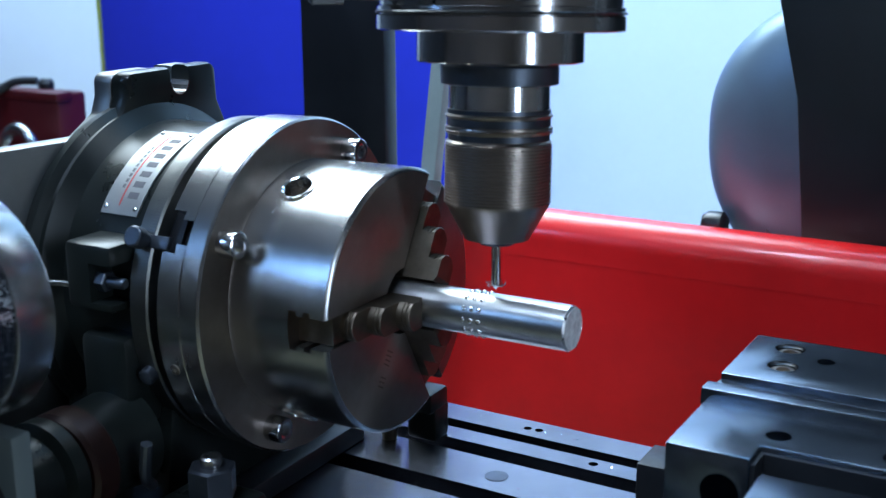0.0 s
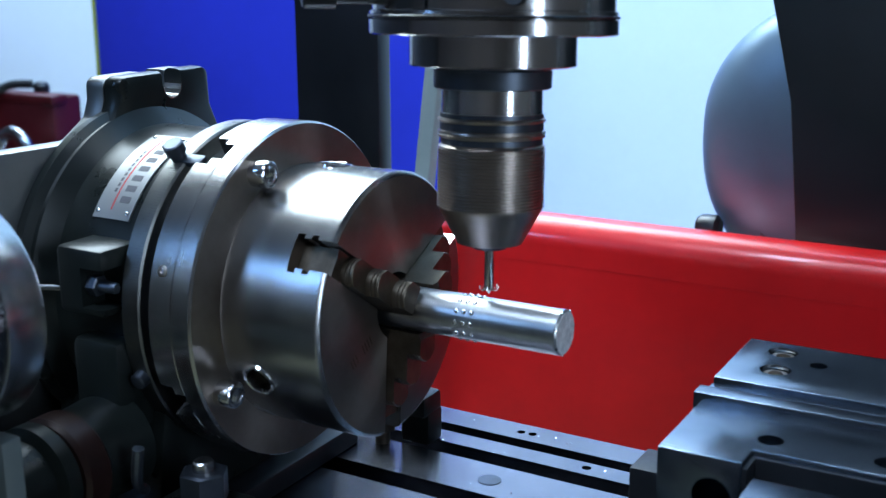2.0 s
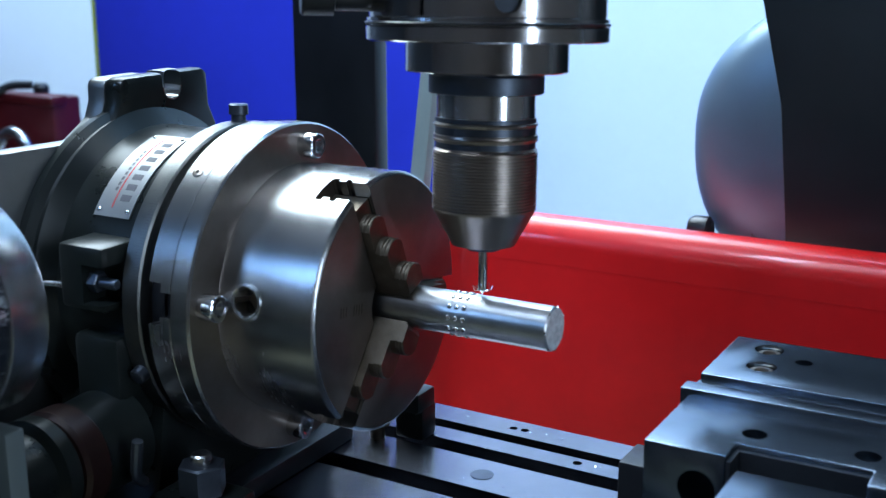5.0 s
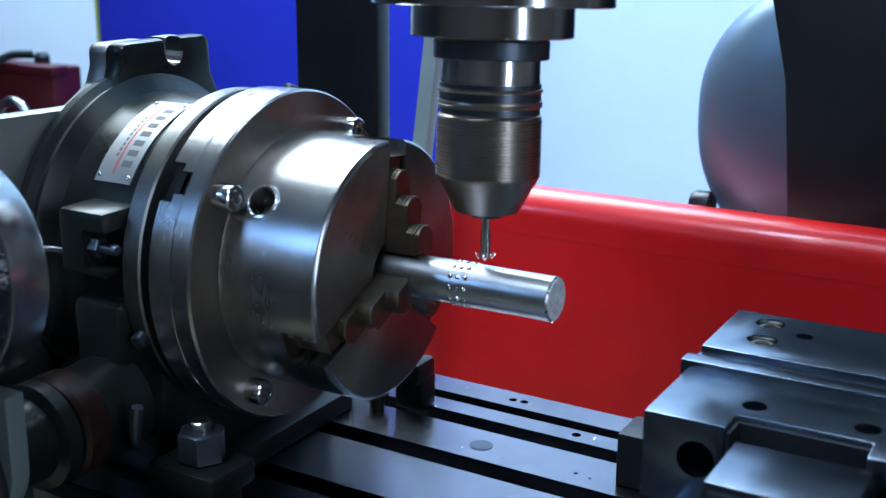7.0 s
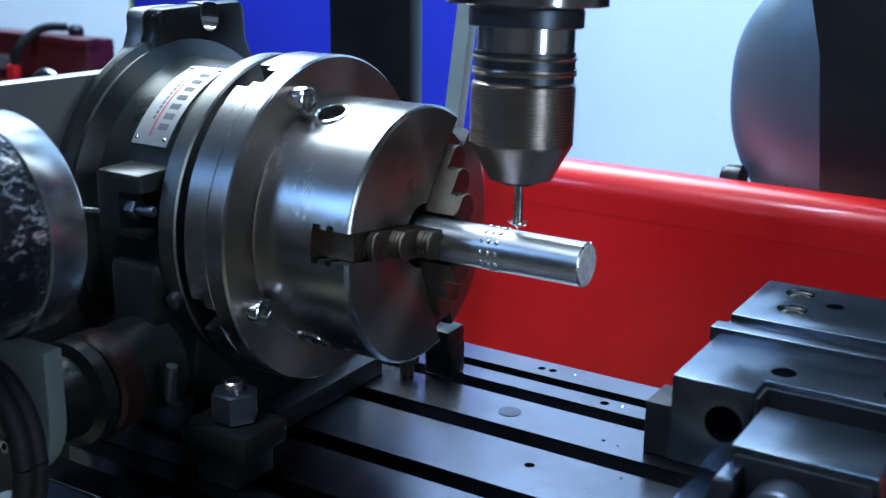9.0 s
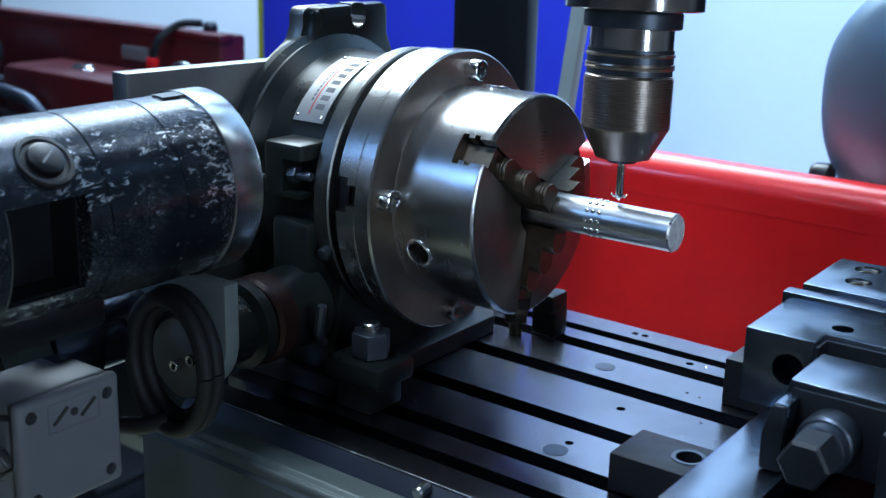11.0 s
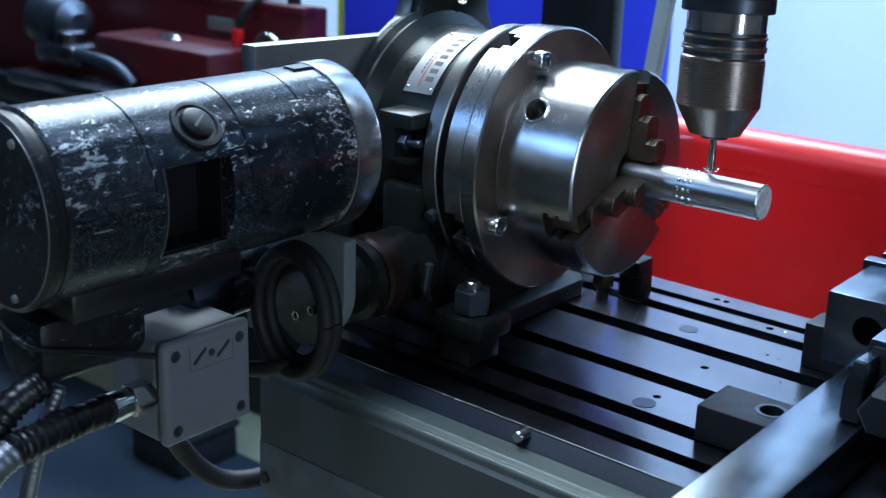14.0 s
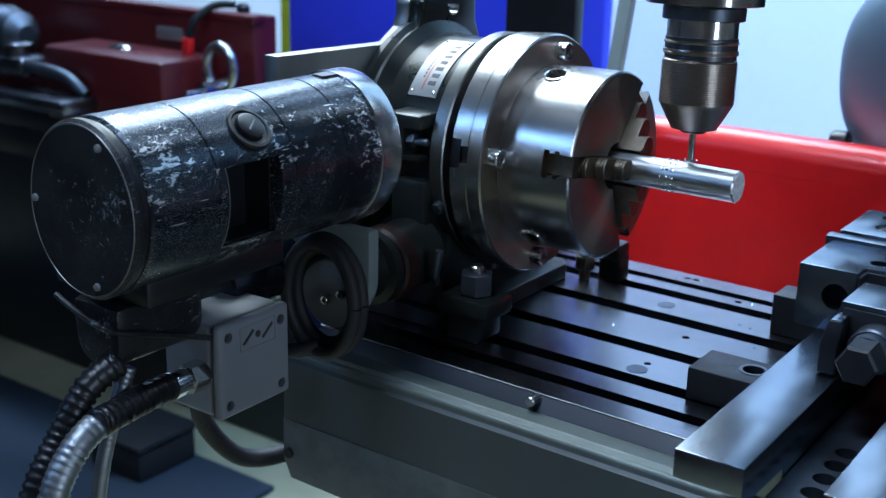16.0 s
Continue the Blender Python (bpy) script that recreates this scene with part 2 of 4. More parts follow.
def turned(profile, axis="x", at=(0, 0, 0), steps=96, capped=True):
    """A solid of revolution: profile of (along, radius) about an axis through at."""
    bm = bmesh.new()
    rings = []
    for a, r in profile:
        ring = []
        for k in range(steps):
            u = 2 * math.pi * k / steps
            c, s = r * math.cos(u), r * math.sin(u)
            v = {"x": (a, c, s), "y": (c, a, s), "z": (c, s, a)}[axis]
            ring.append(bm.verts.new((v[0] + at[0], v[1] + at[1], v[2] + at[2])))
        rings.append(ring)
    for p, q in zip(rings, rings[1:]):
        for k in range(steps):
            bm.faces.new((p[k], p[(k + 1) % steps], q[(k + 1) % steps], q[k]))
    if capped:
        bm.faces.new(rings[0])
        bm.faces.new(rings[-1])
    return bm


def block(x0, x1, y0, y1, z0, z1, bevel=0.001, segments=2):
    bm = bmesh.new()
    bmesh.ops.create_cube(bm, size=1, matrix=Matrix.Translation(((x0 + x1) / 2, (y0 + y1) / 2, (z0 + z1) / 2))
                          @ Matrix.Diagonal((x1 - x0, y1 - y0, z1 - z0, 1)))
    if bevel:
        bmesh.ops.bevel(bm, geom=bm.edges[:], offset=bevel, segments=segments, affect="EDGES", profile=0.5)
    return bm


def prism(outline, axis, a, b, bevel=0.0):
    """A polygon pushed along an axis from a to b; its points are the other two coordinates in order."""
    bm = bmesh.new()

    def place(p, q):
        return {"x": (q, p[0], p[1]), "y": (p[0], q, p[1]), "z": (p[0], p[1], q)}[axis]

    lo = [bm.verts.new(place(p, a)) for p in outline]
    hi = [bm.verts.new(place(p, b)) for p in outline]
    n = len(outline)
    bm.faces.new(lo)
    bm.faces.new(hi)
    for k in range(n):
        bm.faces.new((lo[k], lo[(k + 1) % n], hi[(k + 1) % n], hi[k]))
    if bevel:
        bmesh.ops.recalc_face_normals(bm, faces=bm.faces)
        sharp = [e for e in bm.edges if e.calc_face_angle(0) > radians(30)]
        bmesh.ops.bevel(bm, geom=sharp, offset=bevel, segments=2, affect="EDGES", profile=0.5)
    return bm


def arc(cx, cy, r, a0, a1, n):
    return [(cx + r * math.cos(radians(a0 + (a1 - a0) * k / n)), cy + r * math.sin(radians(a0 + (a1 - a0) * k / n)))
            for k in range(n + 1)]


def tube(points, radius, steps=12, wave=0.0, pitch=0.004):
    """A bent tube through the points (smoothed); wave: depth of corrugation."""
    pts = [Vector(p) for p in points]
    fine = []
    for k in range(len(pts) - 1):
        p0, p1, p2, p3 = pts[max(k - 1, 0)], pts[k], pts[k + 1], pts[min(k + 2, len(pts) - 1)]
        n = max(6, int((p2 - p1).length / (pitch / 3 if wave else 0.006)))
        for i in range(n):
            t = i / n
            fine.append(0.5 * ((2 * p1) + (p2 - p0) * t + (2 * p0 - 5 * p1 + 4 * p2 - p3) * t * t
                               + (3 * p1 - p0 - 3 * p2 + p3) * t ** 3))
    fine.append(pts[-1])
    bm = bmesh.new()
    rings, run, side = [], 0.0, None
    for k, p in enumerate(fine):
        d = (fine[min(k + 1, len(fine) - 1)] - fine[max(k - 1, 0)]).normalized()
        if side is None:
            side = d.orthogonal().normalized()
        side = (side - d * side.dot(d)).normalized()
        up = d.cross(side)
        if k:
            run += (p - fine[k - 1]).length
        r = radius - (wave * (0.5 + 0.5 * math.cos(2 * math.pi * run / pitch)) if wave else 0)
        rings.append([bm.verts.new(p + side * r * math.cos(2 * math.pi * i / steps) + up * r * math.sin(2 * math.pi * i / steps))
                      for i in range(steps)])
    for p, q in zip(rings, rings[1:]):
        for k in range(steps):
            bm.faces.new((p[k], p[(k + 1) % steps], q[(k + 1) % steps], q[k]))
    bm.faces.new(rings[0])
    bm.faces.new(rings[-1])
    return bm


def moved(bm, m):
    bmesh.ops.transform(bm, matrix=m, verts=bm.verts)
    return bm


def joined(*parts):
    """One bmesh out of several."""
    out = bmesh.new()
    for b in parts:
        me = bpy.data.meshes.new("tmp")
        b.to_mesh(me)
        b.free()
        out.from_mesh(me)
        bpy.data.meshes.remove(me)
    return out


def cut(ob, *cutters):
    """Take solids out of a mesh object once, keeping the result as its mesh."""
    for b in cutters:
        me = bpy.data.meshes.new("tool")
        bmesh.ops.recalc_face_normals(b, faces=b.faces)
        b.to_mesh(me)
        b.free()
        tool = new("tool", me)
        tool.parent = ob.parent
        md = ob.modifiers.new("cut", "BOOLEAN")
        md.operation, md.object, md.solver = "DIFFERENCE", tool, "EXACT"
        dg = bpy.context.evaluated_depsgraph_get()
        done = bpy.data.meshes.new_from_object(ob.evaluated_get(dg))
        ob.modifiers.clear()
        ob.data = done
        bpy.data.objects.remove(tool)
    bm = bmesh.new()
    bm.from_mesh(ob.data)
    finish(bm)
    bm.to_mesh(ob.data)
    bm.free()
    return ob


def faced(ob, material):
    """Give the flat front (towards +x) of a turned part its own finish, with its brown reflection in the colour."""
    ob.data.materials.append(material)
    for f in ob.data.polygons:
        if f.normal.x > 0.97:
            f.material_index = 1
    return ob


def cap_screw(name, parent, m, r=0.0055, h=0.008, material=None):
    """A socket-head screw whose head stands along +x of m; the hexagon socket is sunk into it."""
    prof = [(0, r), (h - 0.0012, r), (h - 0.0004, r * 0.95), (h, r * 0.86), (h, r * 0.60)]
    bm = turned(prof + [(h - 0.0001, r * 0.58)], "x", steps=32)
    bm.faces.ensure_lookup_table()
    bmesh.ops.delete(bm, geom=[bm.faces[-1]], context="FACES_ONLY")
    rim = [e for e in bm.edges if e.is_boundary]
    hexa = [bm.verts.new((h - 0.0045, r * 0.52 * math.cos(radians(60 * k)), r * 0.52 * math.sin(radians(60 * k)))) for k in range(6)]
    top = [bm.verts.new((h - 0.0003, v.co.y, v.co.z)) for v in hexa]
    for k in range(6):
        bm.faces.new((top[k], top[(k + 1) % 6], hexa[(k + 1) % 6], hexa[k]))
    bm.faces.new(hexa)
    hex_edges = [bm.edges.get((top[k], top[(k + 1) % 6])) for k in range(6)]
    bmesh.ops.bridge_loops(bm, edges=rim + hex_edges)
    moved(bm, m)
    return part(name, bm, material or BRIGHT, parent)

AXIS = Vector((0, 0, 1.0))
TOP = 0.887  # table top


def ring_pose(x, r, phi):
    """A place at radius r and angle phi (0 towards the front, 90 up) about the chuck's axis, with +z pointing outwards."""
    return Matrix.Translation((x, 0, 0)) @ Matrix.Rotation(radians(-phi), 4, "X") @ Matrix.Translation((0, -r, 0)) @ Matrix.Rotation(radians(90), 4, "X")


# ---- the hall ----
def hall():
    tagged(part("floor", block(-4, 3, -3, 3.2, -0.05, 0, 0), FLOOR), "pale wooden hall floor", "floor", kind="structure")
    tagged(part("ceiling", block(-4, 3, -3, 3.2, 3.2, 3.25, 0), CEIL), "dark grey hall ceiling", "ceiling", kind="structure")
    tagged(part("wall_north", block(-4, 3, 1.9, 2.0, 0, 3.2, 0), WHITE), "white partition wall of the hall", "wall", kind="structure")
    tagged(part("wall_west", block(-4, -3.9, -3, 1.9, 0, 3.2, 0), CEIL), "dark wall of the hall", "wall", kind="structure")
    # east and south walls are unseen and tint the reflections in the metal
    tagged(part("wall_east", block(2.9, 3, -3, 1.9, 0, 3.2, 0), WALLBROWN), "unseen wall, coloured brown for the reflections in the steel", "wall", kind="structure")
    tagged(part("wall_south", block(-3.9, 2.9, -3, -2.9, 0, 3.2, 0), WALLBROWN), "unseen wall, coloured brown for the reflections in the steel", "wall", kind="structure")
    tagged(part("mat", block(-3.0, -1.22, -0.9, 0.86, 0.004, 0.014, 0.003), MAT), "dark grey rubber mat lying on the floor", "mat")
    p = thing("partition_panel", "tall blue partition panel with a yellow-green edge", "panel")
    part("sheet", block(-1.40, -0.69, 1.12, 1.15, 0, 1.50, 0.003), BLUE, p)
    part("edge_strip", block(-1.583, -1.48, 1.29, 1.31, 0, 1.50, 0.003), YELLOW, p, "yellow-green edge strip")


hall()


# ---- the milling machine ----
def mill():
    m = thing("milling_table", "ground steel milling table with T-slots and grey cast apron", "machine table")
    x0, x1 = -0.2375, 0.46
    slots = [(0.1126, 0.1226), (0.0848, 0.0985), (0.0357, 0.0507), (-0.0238, -0.0098), (-0.0740, -0.0608), (-0.1030, -0.0922)]
    edge = 0.143
    outline = [(edge, TOP - 0.03), (edge, TOP)]
    for a, b in slots:
        outline += [(b, TOP), (b, TOP - 0.010), (b + 0.0025, TOP - 0.010), (b + 0.0025, TOP - 0.018),
                    (a - 0.0025, TOP - 0.018), (a - 0.0025, TOP - 0.010), (a, TOP - 0.010), (a, TOP)]
    outline += [(-0.1208, TOP), (-0.1215, TOP - 0.0006), (-0.1220, TOP - 0.03)]
    top = part("slotted_top", prism(outline, "x", x0, x1), GROUND, m, "ground steel top with six T-slots")
    cut(top, turned([(0.87, 0.0026), (0.9, 0.0026)], "z", (-0.0356, 0.1064, 0), 20),
        turned([(0.87, 0.0026), (0.9, 0.0026)], "z", (-0.0345, 0.0174, 0), 20),
        turned([(0.88, 0.0011), (0.9, 0.0011)], "z", (-0.016, 0.063, 0), 16),
        turned([(0.87, 0.0024), (0.9, 0.0024)], "z", (-0.0335, -0.0395, 0), 20),
        turned([(0.87, 0.0024), (0.9, 0.0024)], "z", (-0.0880, 0.1320, 0), 20), turned([(0.87, 0.0024), (0.9, 0.0024)], "z", (-0.0810, 0.1325, 0), 20))
    for x, y, r in ((-0.0734, 0.0671, 0.0062), (-0.0345, -0.0515, 0.0066)):
        part("oil_plug", turned([(TOP - 0.004, r), (TOP + 0.0003, r)], "z", (x, y, 0), 32), BLUED, m, "dark round plug")
    part("table_lip", tube([(x0, -0.1212, TOP - 0.0004), (0.1, -0.1212, TOP - 0.0004), (x1, -0.1212, TOP - 0.0004)], 0.0004, 6), STEEL, m, "thin bright line along the table edge")
    # the front face's shade is put into this strip's colour
    part("front_strip", prism([(-0.1217, TOP - 0.0010), (-0.1285, TOP - 0.0078), (-0.1292, TOP - 0.0086), (-0.1221, TOP - 0.0120)], "x", x0, x1), NAVY, m, "front strip, coloured navy for the shade on the table's front face", 60)
    part("gutter", prism([(-0.1222, TOP - 0.0122), (-0.1293, TOP - 0.0086), (-0.1340, TOP - 0.0082), (-0.1440, TOP - 0.0066), (-0.1462, TOP - 0.0058), (-0.1480, TOP - 0.0060), (-0.1490, TOP - 0.0076),
                          (-0.1500, TOP - 0.0080), (-0.1518, TOP - 0.0072), (-0.1534, TOP - 0.0076), (-0.1545, TOP - 0.0098), (-0.1545, 0.80), (-0.1222, 0.80)], "x", x0, x1), GUTTER, m, "worn grey-green gutter with a rounded rim", 60)
    part("apron", prism([(-0.1547, TOP - 0.012), (-0.1570, TOP - 0.014), (-0.1577, 0.8322), (0.14, 0.8322), (0.14, TOP - 0.031), (-0.12, TOP - 0.031)],
                        "x", x0 + 0.0005, x1 - 0.0005), CASTGREY, m, "dark grey-green painted apron")
    part("lower_apron", prism([(-0.1583, 0.8320), (-0.1587, 0.803), (-0.152, 0.785), (0.14, 0.785), (0.14, 0.8320)], "x", x0 + 0.0005, x1 - 0.0005), CASTROUGH, m, "rough grey casting")
    part("stop_screw", joined(turned([(-0.1240, 0.0034), (-0.1315, 0.0034), (-0.1328, 0.0025)], "y", (-0.0625, 0, TOP - 0.0020), 24), block(-0.0650, -0.0600, -0.1329, -0.1326, TOP - 0.0024, TOP - 0.0016, 0)), STEEL, m)
    part("end_plug", turned([(-0.1580, 0.004), (-0.1605, 0.0035)], "y", (-0.232, 0, 0.808), 20), BLACK, m)
    part("saddle", block(-0.05, 0.32, -0.10, 0.30, 0.55, 0.7845, 0.01), CASTGREY, m, "grey cast saddle")
    part("pedestal", block(-0.02, 0.28, -0.05, 0.33, 0.0, 0.549, 0.02), CASTGREY, m, "grey cast pedestal")

    turn = Matrix.Translation((0.02, -0.05, 0)) @ Matrix.Rotation(radians(-1.1), 4, "Z") @ Matrix.Translation((-0.02, 0.05, 0))
    m.matrix_world = turn

    c = thing("machine_column", "black machine column beside a pale grey rail", "machine column")
    part("way_cover", block(-0.397, -0.316, 0.35, 0.37, 0, 1.9, 0.004), BLACK, c)
    part("rail", moved(block(-0.0065, 0.0065, -0.006, 0.006, -1.0, 0.9, 0.002), pose(-0.2405, 0.30, 1.03, 0, 7.0, 0)), STRIPGREY, c, "pale grey rail")

    g = thing("splash_guard", "red painted sheet splash guard with a rounded top", "splash guard")
    out = [(0.330, 0.55), (0.3505, 0.925), (0.3545, 0.925), (0.334, 0.55)]
    part("sheet", prism(out, "x", -0.34, 0.62), RED, g)
    roll = [(0.3500, 0.9252), (0.3510, 0.938)] + arc(0.372, 0.938, 0.021, 178, 30, 14) + [(0.41, 0.935), (0.41, 0.9252)]
    part("rolled_rim", prism(roll, "x", -0.34, 0.62), RED, g, angle=50)
    # out of view; coloured black so that no red light bounces onto the cowl
    part("back_sheet", block(-0.34, 0.62, 0.405, 0.409, 0.55, 0.9250, 0), BLACK, g, "unseen back sheet, black to keep red bounce off the cowl")

    d = thing("side_shield", "rounded satin steel cowl standing behind the red guard", "shield")

    def section(z):
        """Reach of the cowl to the side at a height, from 0 at its top and tapering below."""
        if z > 1.02:
            return max(0.0, 1 - ((z - 1.02) / 0.110) ** 2.3) ** 0.60
        return 1 - 0.22 * ((1.02 - z) / 0.085) ** 2.6

    bm = bmesh.new()
    rows = []
    for i in range(49):
        z = 0.935 + 0.1949 * i / 48
        w = section(z)
        row = []
        for k in range(41):
            u = radians(-38 + 128 * k / 40)
            cx, cy = math.copysign(abs(math.cos(u)) ** 0.62, math.cos(u)), math.copysign(abs(math.sin(u)) ** 0.62, math.sin(u))
            row.append(bm.verts.new((0.030 - 0.117 * w * cx, 0.475 - 0.055 * (0.35 + 0.65 * w) * cy, z)))
        row.append(bm.verts.new((0.07, 0.475 - 0.055 * (0.35 + 0.65 * w), z)))
        rows.append(row)
    for p, q in zip(rows, rows[1:]):
        for k in range(len(p) - 1):
            bm.faces.new((p[k], p[k + 1], q[k + 1], q[k]))
    sh = part("shell", bm, SATIN, d, angle=60)
    sh.modifiers.new("thick", "SOLIDIFY").thickness = 0.002
    part("mount", block(0.0, 0.06, 0.480, 0.51, 0.0, 0.99, 0.006), BLACK, d)
    part("foot_rail", block(-0.03, 0.30, 0.4280, 0.4300, 0.60, 0.9600, 0.0005), BLUED, d, "dark lower sheet of the cowl")
    part("foot_knob", turned([(-0.009, 0.008), (-0.005, 0.0105), (0.006, 0.0105), (0.009, 0.007)], "x", (-0.069, 0.428, 0.9475), 24), RUBBER, d)

    e = thing("enclosure_door", "dark tinted enclosure panel behind the red guard", "panel")
    part("sheet", prism([(0.0065, 0.60), (0.0005, 0.955), (-0.0090, 1.050), (-0.0300, 1.137), (-0.105, 1.42), (0.6, 1.42), (0.6, 0.60)], "y", 0.405, 0.420, 0.003), DARKSHEET, e)


mill()


# ---- rotary table, fixed part ----
def rotary_table():
    r = thing("rotary_table", "dark green cast rotary table standing upright on the milling table", "rotary table")
    at = (0, 0, 1.0)
    part("housing", turned([(-0.2428, 0.0825), (-0.237, 0.0835), (-0.234, 0.0800), (-0.232, 0.0795), (-0.230, 0.0815), (-0.227, 0.0775), (-0.2235, 0.0735), (-0.1785, 0.0725)], "x", at), CAST, r)
    part("graduated_ring", turned([(-0.1784, 0.077), (-0.1775, 0.0785), (-0.1684, 0.0785), (-0.1676, 0.0775)], "x", at), RINGDARK, r, "dark steel ring with engraved graduations")
    ticks = []
    for k in range(0, 76):
        phi = 14 + k
        ln = 0.0065 if k % 10 == 0 else (0.005 if k % 5 == 0 else 0.0035)
        ticks.append(moved(block(-ln / 2, ln / 2, -0.00006, 0.00006, 0, 0.00008, 0), Matrix.Translation(at) @ ring_pose(-0.1685 - ln / 2, 0.0785, phi)))
    tk = part("graduation", joined(*ticks), INK, r, "fine engraved graduation lines")
    tagged(tk, kind="stuff")
    part("bearing_core", turned([(-0.168, 0.070), (-0.160, 0.070)], "x", at), BLACK, r)
    plate = [(-0.148, 0.90), (-0.148, 1.0710), (-0.034, 1.0680), (-0.0185, 1.0775), (-0.0150, 1.086)] + arc(-0.0100, 1.0920, 0.005, 180, 90, 5) \
        + arc(0.0435, 1.0920, 0.005, 90, 0, 5) + [(0.050, 1.073), (0.06, 1.062), (0.078, 1.04), (0.078, 0.888), (-0.09, 0.888), (-0.09, 0.90)]
    bp = part("base_plate", prism(plate, "x", -0.255, -0.2430, 0.0012), ALU_PLATE, r, "machined grey steel back plate")
    lug = [(-0.034, 1.0640), (-0.0215, 1.0760), (-0.0160, 1.086)] + arc(-0.0110, 1.0930, 0.005, 180, 90, 5) + arc(0.0455, 1.0930, 0.005, 90, 0, 5) + [(0.0512, 1.078), (0.056, 1.068), (0.062, 1.05), (-0.05, 1.05)]
    lg = part("lug", prism(lug, "x", -0.2427, -0.2310, 0.0030), CAST, r)
    for ob in (bp, lg):
        cut(ob, joined(block(-0.27, -0.2, 0.0145, 0.0285, 1.0905, 1.2, 0)), turned([(-0.27, 0.0070), (-0.2, 0.0070)], "x", (0, 0.0215, 1.0905), 32))
    part("slot_face", prism(arc(0.0215, 1.0905, 0.0071, 180, 360, 16) + arc(0.0215, 1.0905, 0.0064, 360, 180, 16), "x", -0.2424, -0.2307), STEEL, r, "bright machined slot face")
    # foot and clamping ears
    part("foot", prism([(-0.252, -0.075), (-0.166, -0.075), (-0.158, -0.06), (-0.158, 0.075), (-0.166, 0.085), (-0.252, 0.085)], "z", TOP, TOP + 0.012, 0.0015), BLACKSTEEL, r, "blackened machined foot")
    part("web", prism([(-0.07, TOP + 0.0121), (-0.062, 0.95), (-0.05, 0.97), (0.05, 0.97), (0.062, 0.95), (0.075, TOP + 0.0121)], "x", -0.240, -0.172, 0.003), CAST, r)
    for y0, y1, xn, xe in ((-0.084, -0.052, -0.145, -0.126), (0.086, 0.106, -0.130, -0.1205)):
        yc = (y0 + y1) / 2
        part("clamp_ear", joined(block(max(-0.166, xe - 0.040) if y0 < 0 else -0.139, xe, y0, y1, TOP + 0.017, TOP + 0.030, 0.003), block(-0.160 if y0 < 0 else -0.139, xe - (0.009 if y0 < 0 else 0.0), y0 + 0.004, y1, TOP, TOP + 0.020, 0.002)), CAST, r)
        if y0 > 0:
            continue
        nut = turned([(0, 0.0098), (0.0008, 0.0112), (0.014, 0.0112), (0.0148, 0.0098)], "z", (xn, yc, TOP + 0.0302), 6)
        nu = part("clamp_nut", nut, BLUED, r, "dark hexagon nut")
        part("stud", turned([(TOP, 0.005), (TOP + 0.049, 0.005), (TOP + 0.0498, 0.0042)], "z", (xn, yc, 0), 20), STEEL, nu)
    part("clamp_stud", joined(turned([(TOP, 0.0042), (TOP + 0.028, 0.0042)], "z", (-0.147, 0.084, 0), 20), turned([(TOP + 0.008, 0.0075), (TOP + 0.009, 0.0082), (TOP + 0.017, 0.0082), (TOP + 0.018, 0.0075)], "z", (-0.147, 0.084, 0), 6)), JAW, r, "brown-grey clamping stud with its nut")
    # side brackets with their bolts
    for z in (1.018,):
        b = part("side_clamp", block(-0.208, -0.180, -0.086, -0.062, z - 0.016, z + 0.015, 0.0030, 2), CAST, r)
        cut(b, block(-0.193, -0.17, -0.090, -0.072, z - 0.012, z + 0.006, 0))
        part("clamp_bolt", joined(turned([(-0.1925, 0.0050), (-0.188, 0.0050), (-0.1875, 0.0042)], "x", (0, -0.0795, z - 0.003), 6), turned([(-0.188, 0.0026), (-0.179, 0.0026), (-0.178, 0.002)], "x", (0, -0.0795, z - 0.003), 16)), BLUED, b)
    part("locking_screw", moved(turned([(0.0, 0.0040), (0.004, 0.0040), (0.0046, 0.0034)], "z", steps=24), Matrix.Translation(at) @ ring_pose(-0.172, 0.0783, -20)), BLUED, r)
    # worm housing
    part("worm_housing", turned([(-0.1435, 0.019), (-0.128, 0.019), (-0.126, 0.024), (-0.119, 0.024), (-0.117, 0.021), (-0.075, 0.024)], "y", (-0.190, 0, 0.940), 48), CAST, r)
    part("worm_cap", turned([(-0.1168, 0.0225), (-0.115, 0.0245), (-0.104, 0.0245), (-0.102, 0.0225)], "y", (-0.189, 0, 0.940), 40), BRASS, r, "worn reddish bronze cap")
    part("lock_lever", tube([(-0.165, -0.085, 0.925), (-0.158, -0.096, 0.935), (-0.154, -0.098, 0.952)], 0.0026, 10), BLUED, r)
    part("lower_lug", joined(block(-0.206, -0.178, -0.083, -0.060, 0.945, 0.990, 0.004)), CAST, r)
    # name plate
    phi0, phi1, xa, xb = 33.5, 77.0, -0.2085, -0.1865

    def curved(xa, xb, pa, pb, r0, r1, n=16):
        bm = bmesh.new()
        rows = []
        for k in range(n + 1):
            f = radians(pa + (pb - pa) * k / n)
            rows.append([bm.verts.new((x, -q * math.cos(f), 1 + q * math.sin(f))) for x, q in ((xa, r0), (xa, r1), (xb, r1), (xb, r0))])
        for p, q in zip(rows, rows[1:]):
            for k in range(4):
                bm.faces.new((p[k], p[(k + 1) % 4], q[(k + 1) % 4], q[k]))
        bm.faces.new(rows[0])
        bm.faces.new(rows[-1])
        return bm

    np_ = part("name_plate", curved(xa, xb, phi0, phi1, 0.0715, 0.0736), PLATE, r, "printed aluminium name plate")
    part("red_line", curved(-0.1995, -0.1987, 37, 73, 0.0735, 0.07372), REDINK, np_)
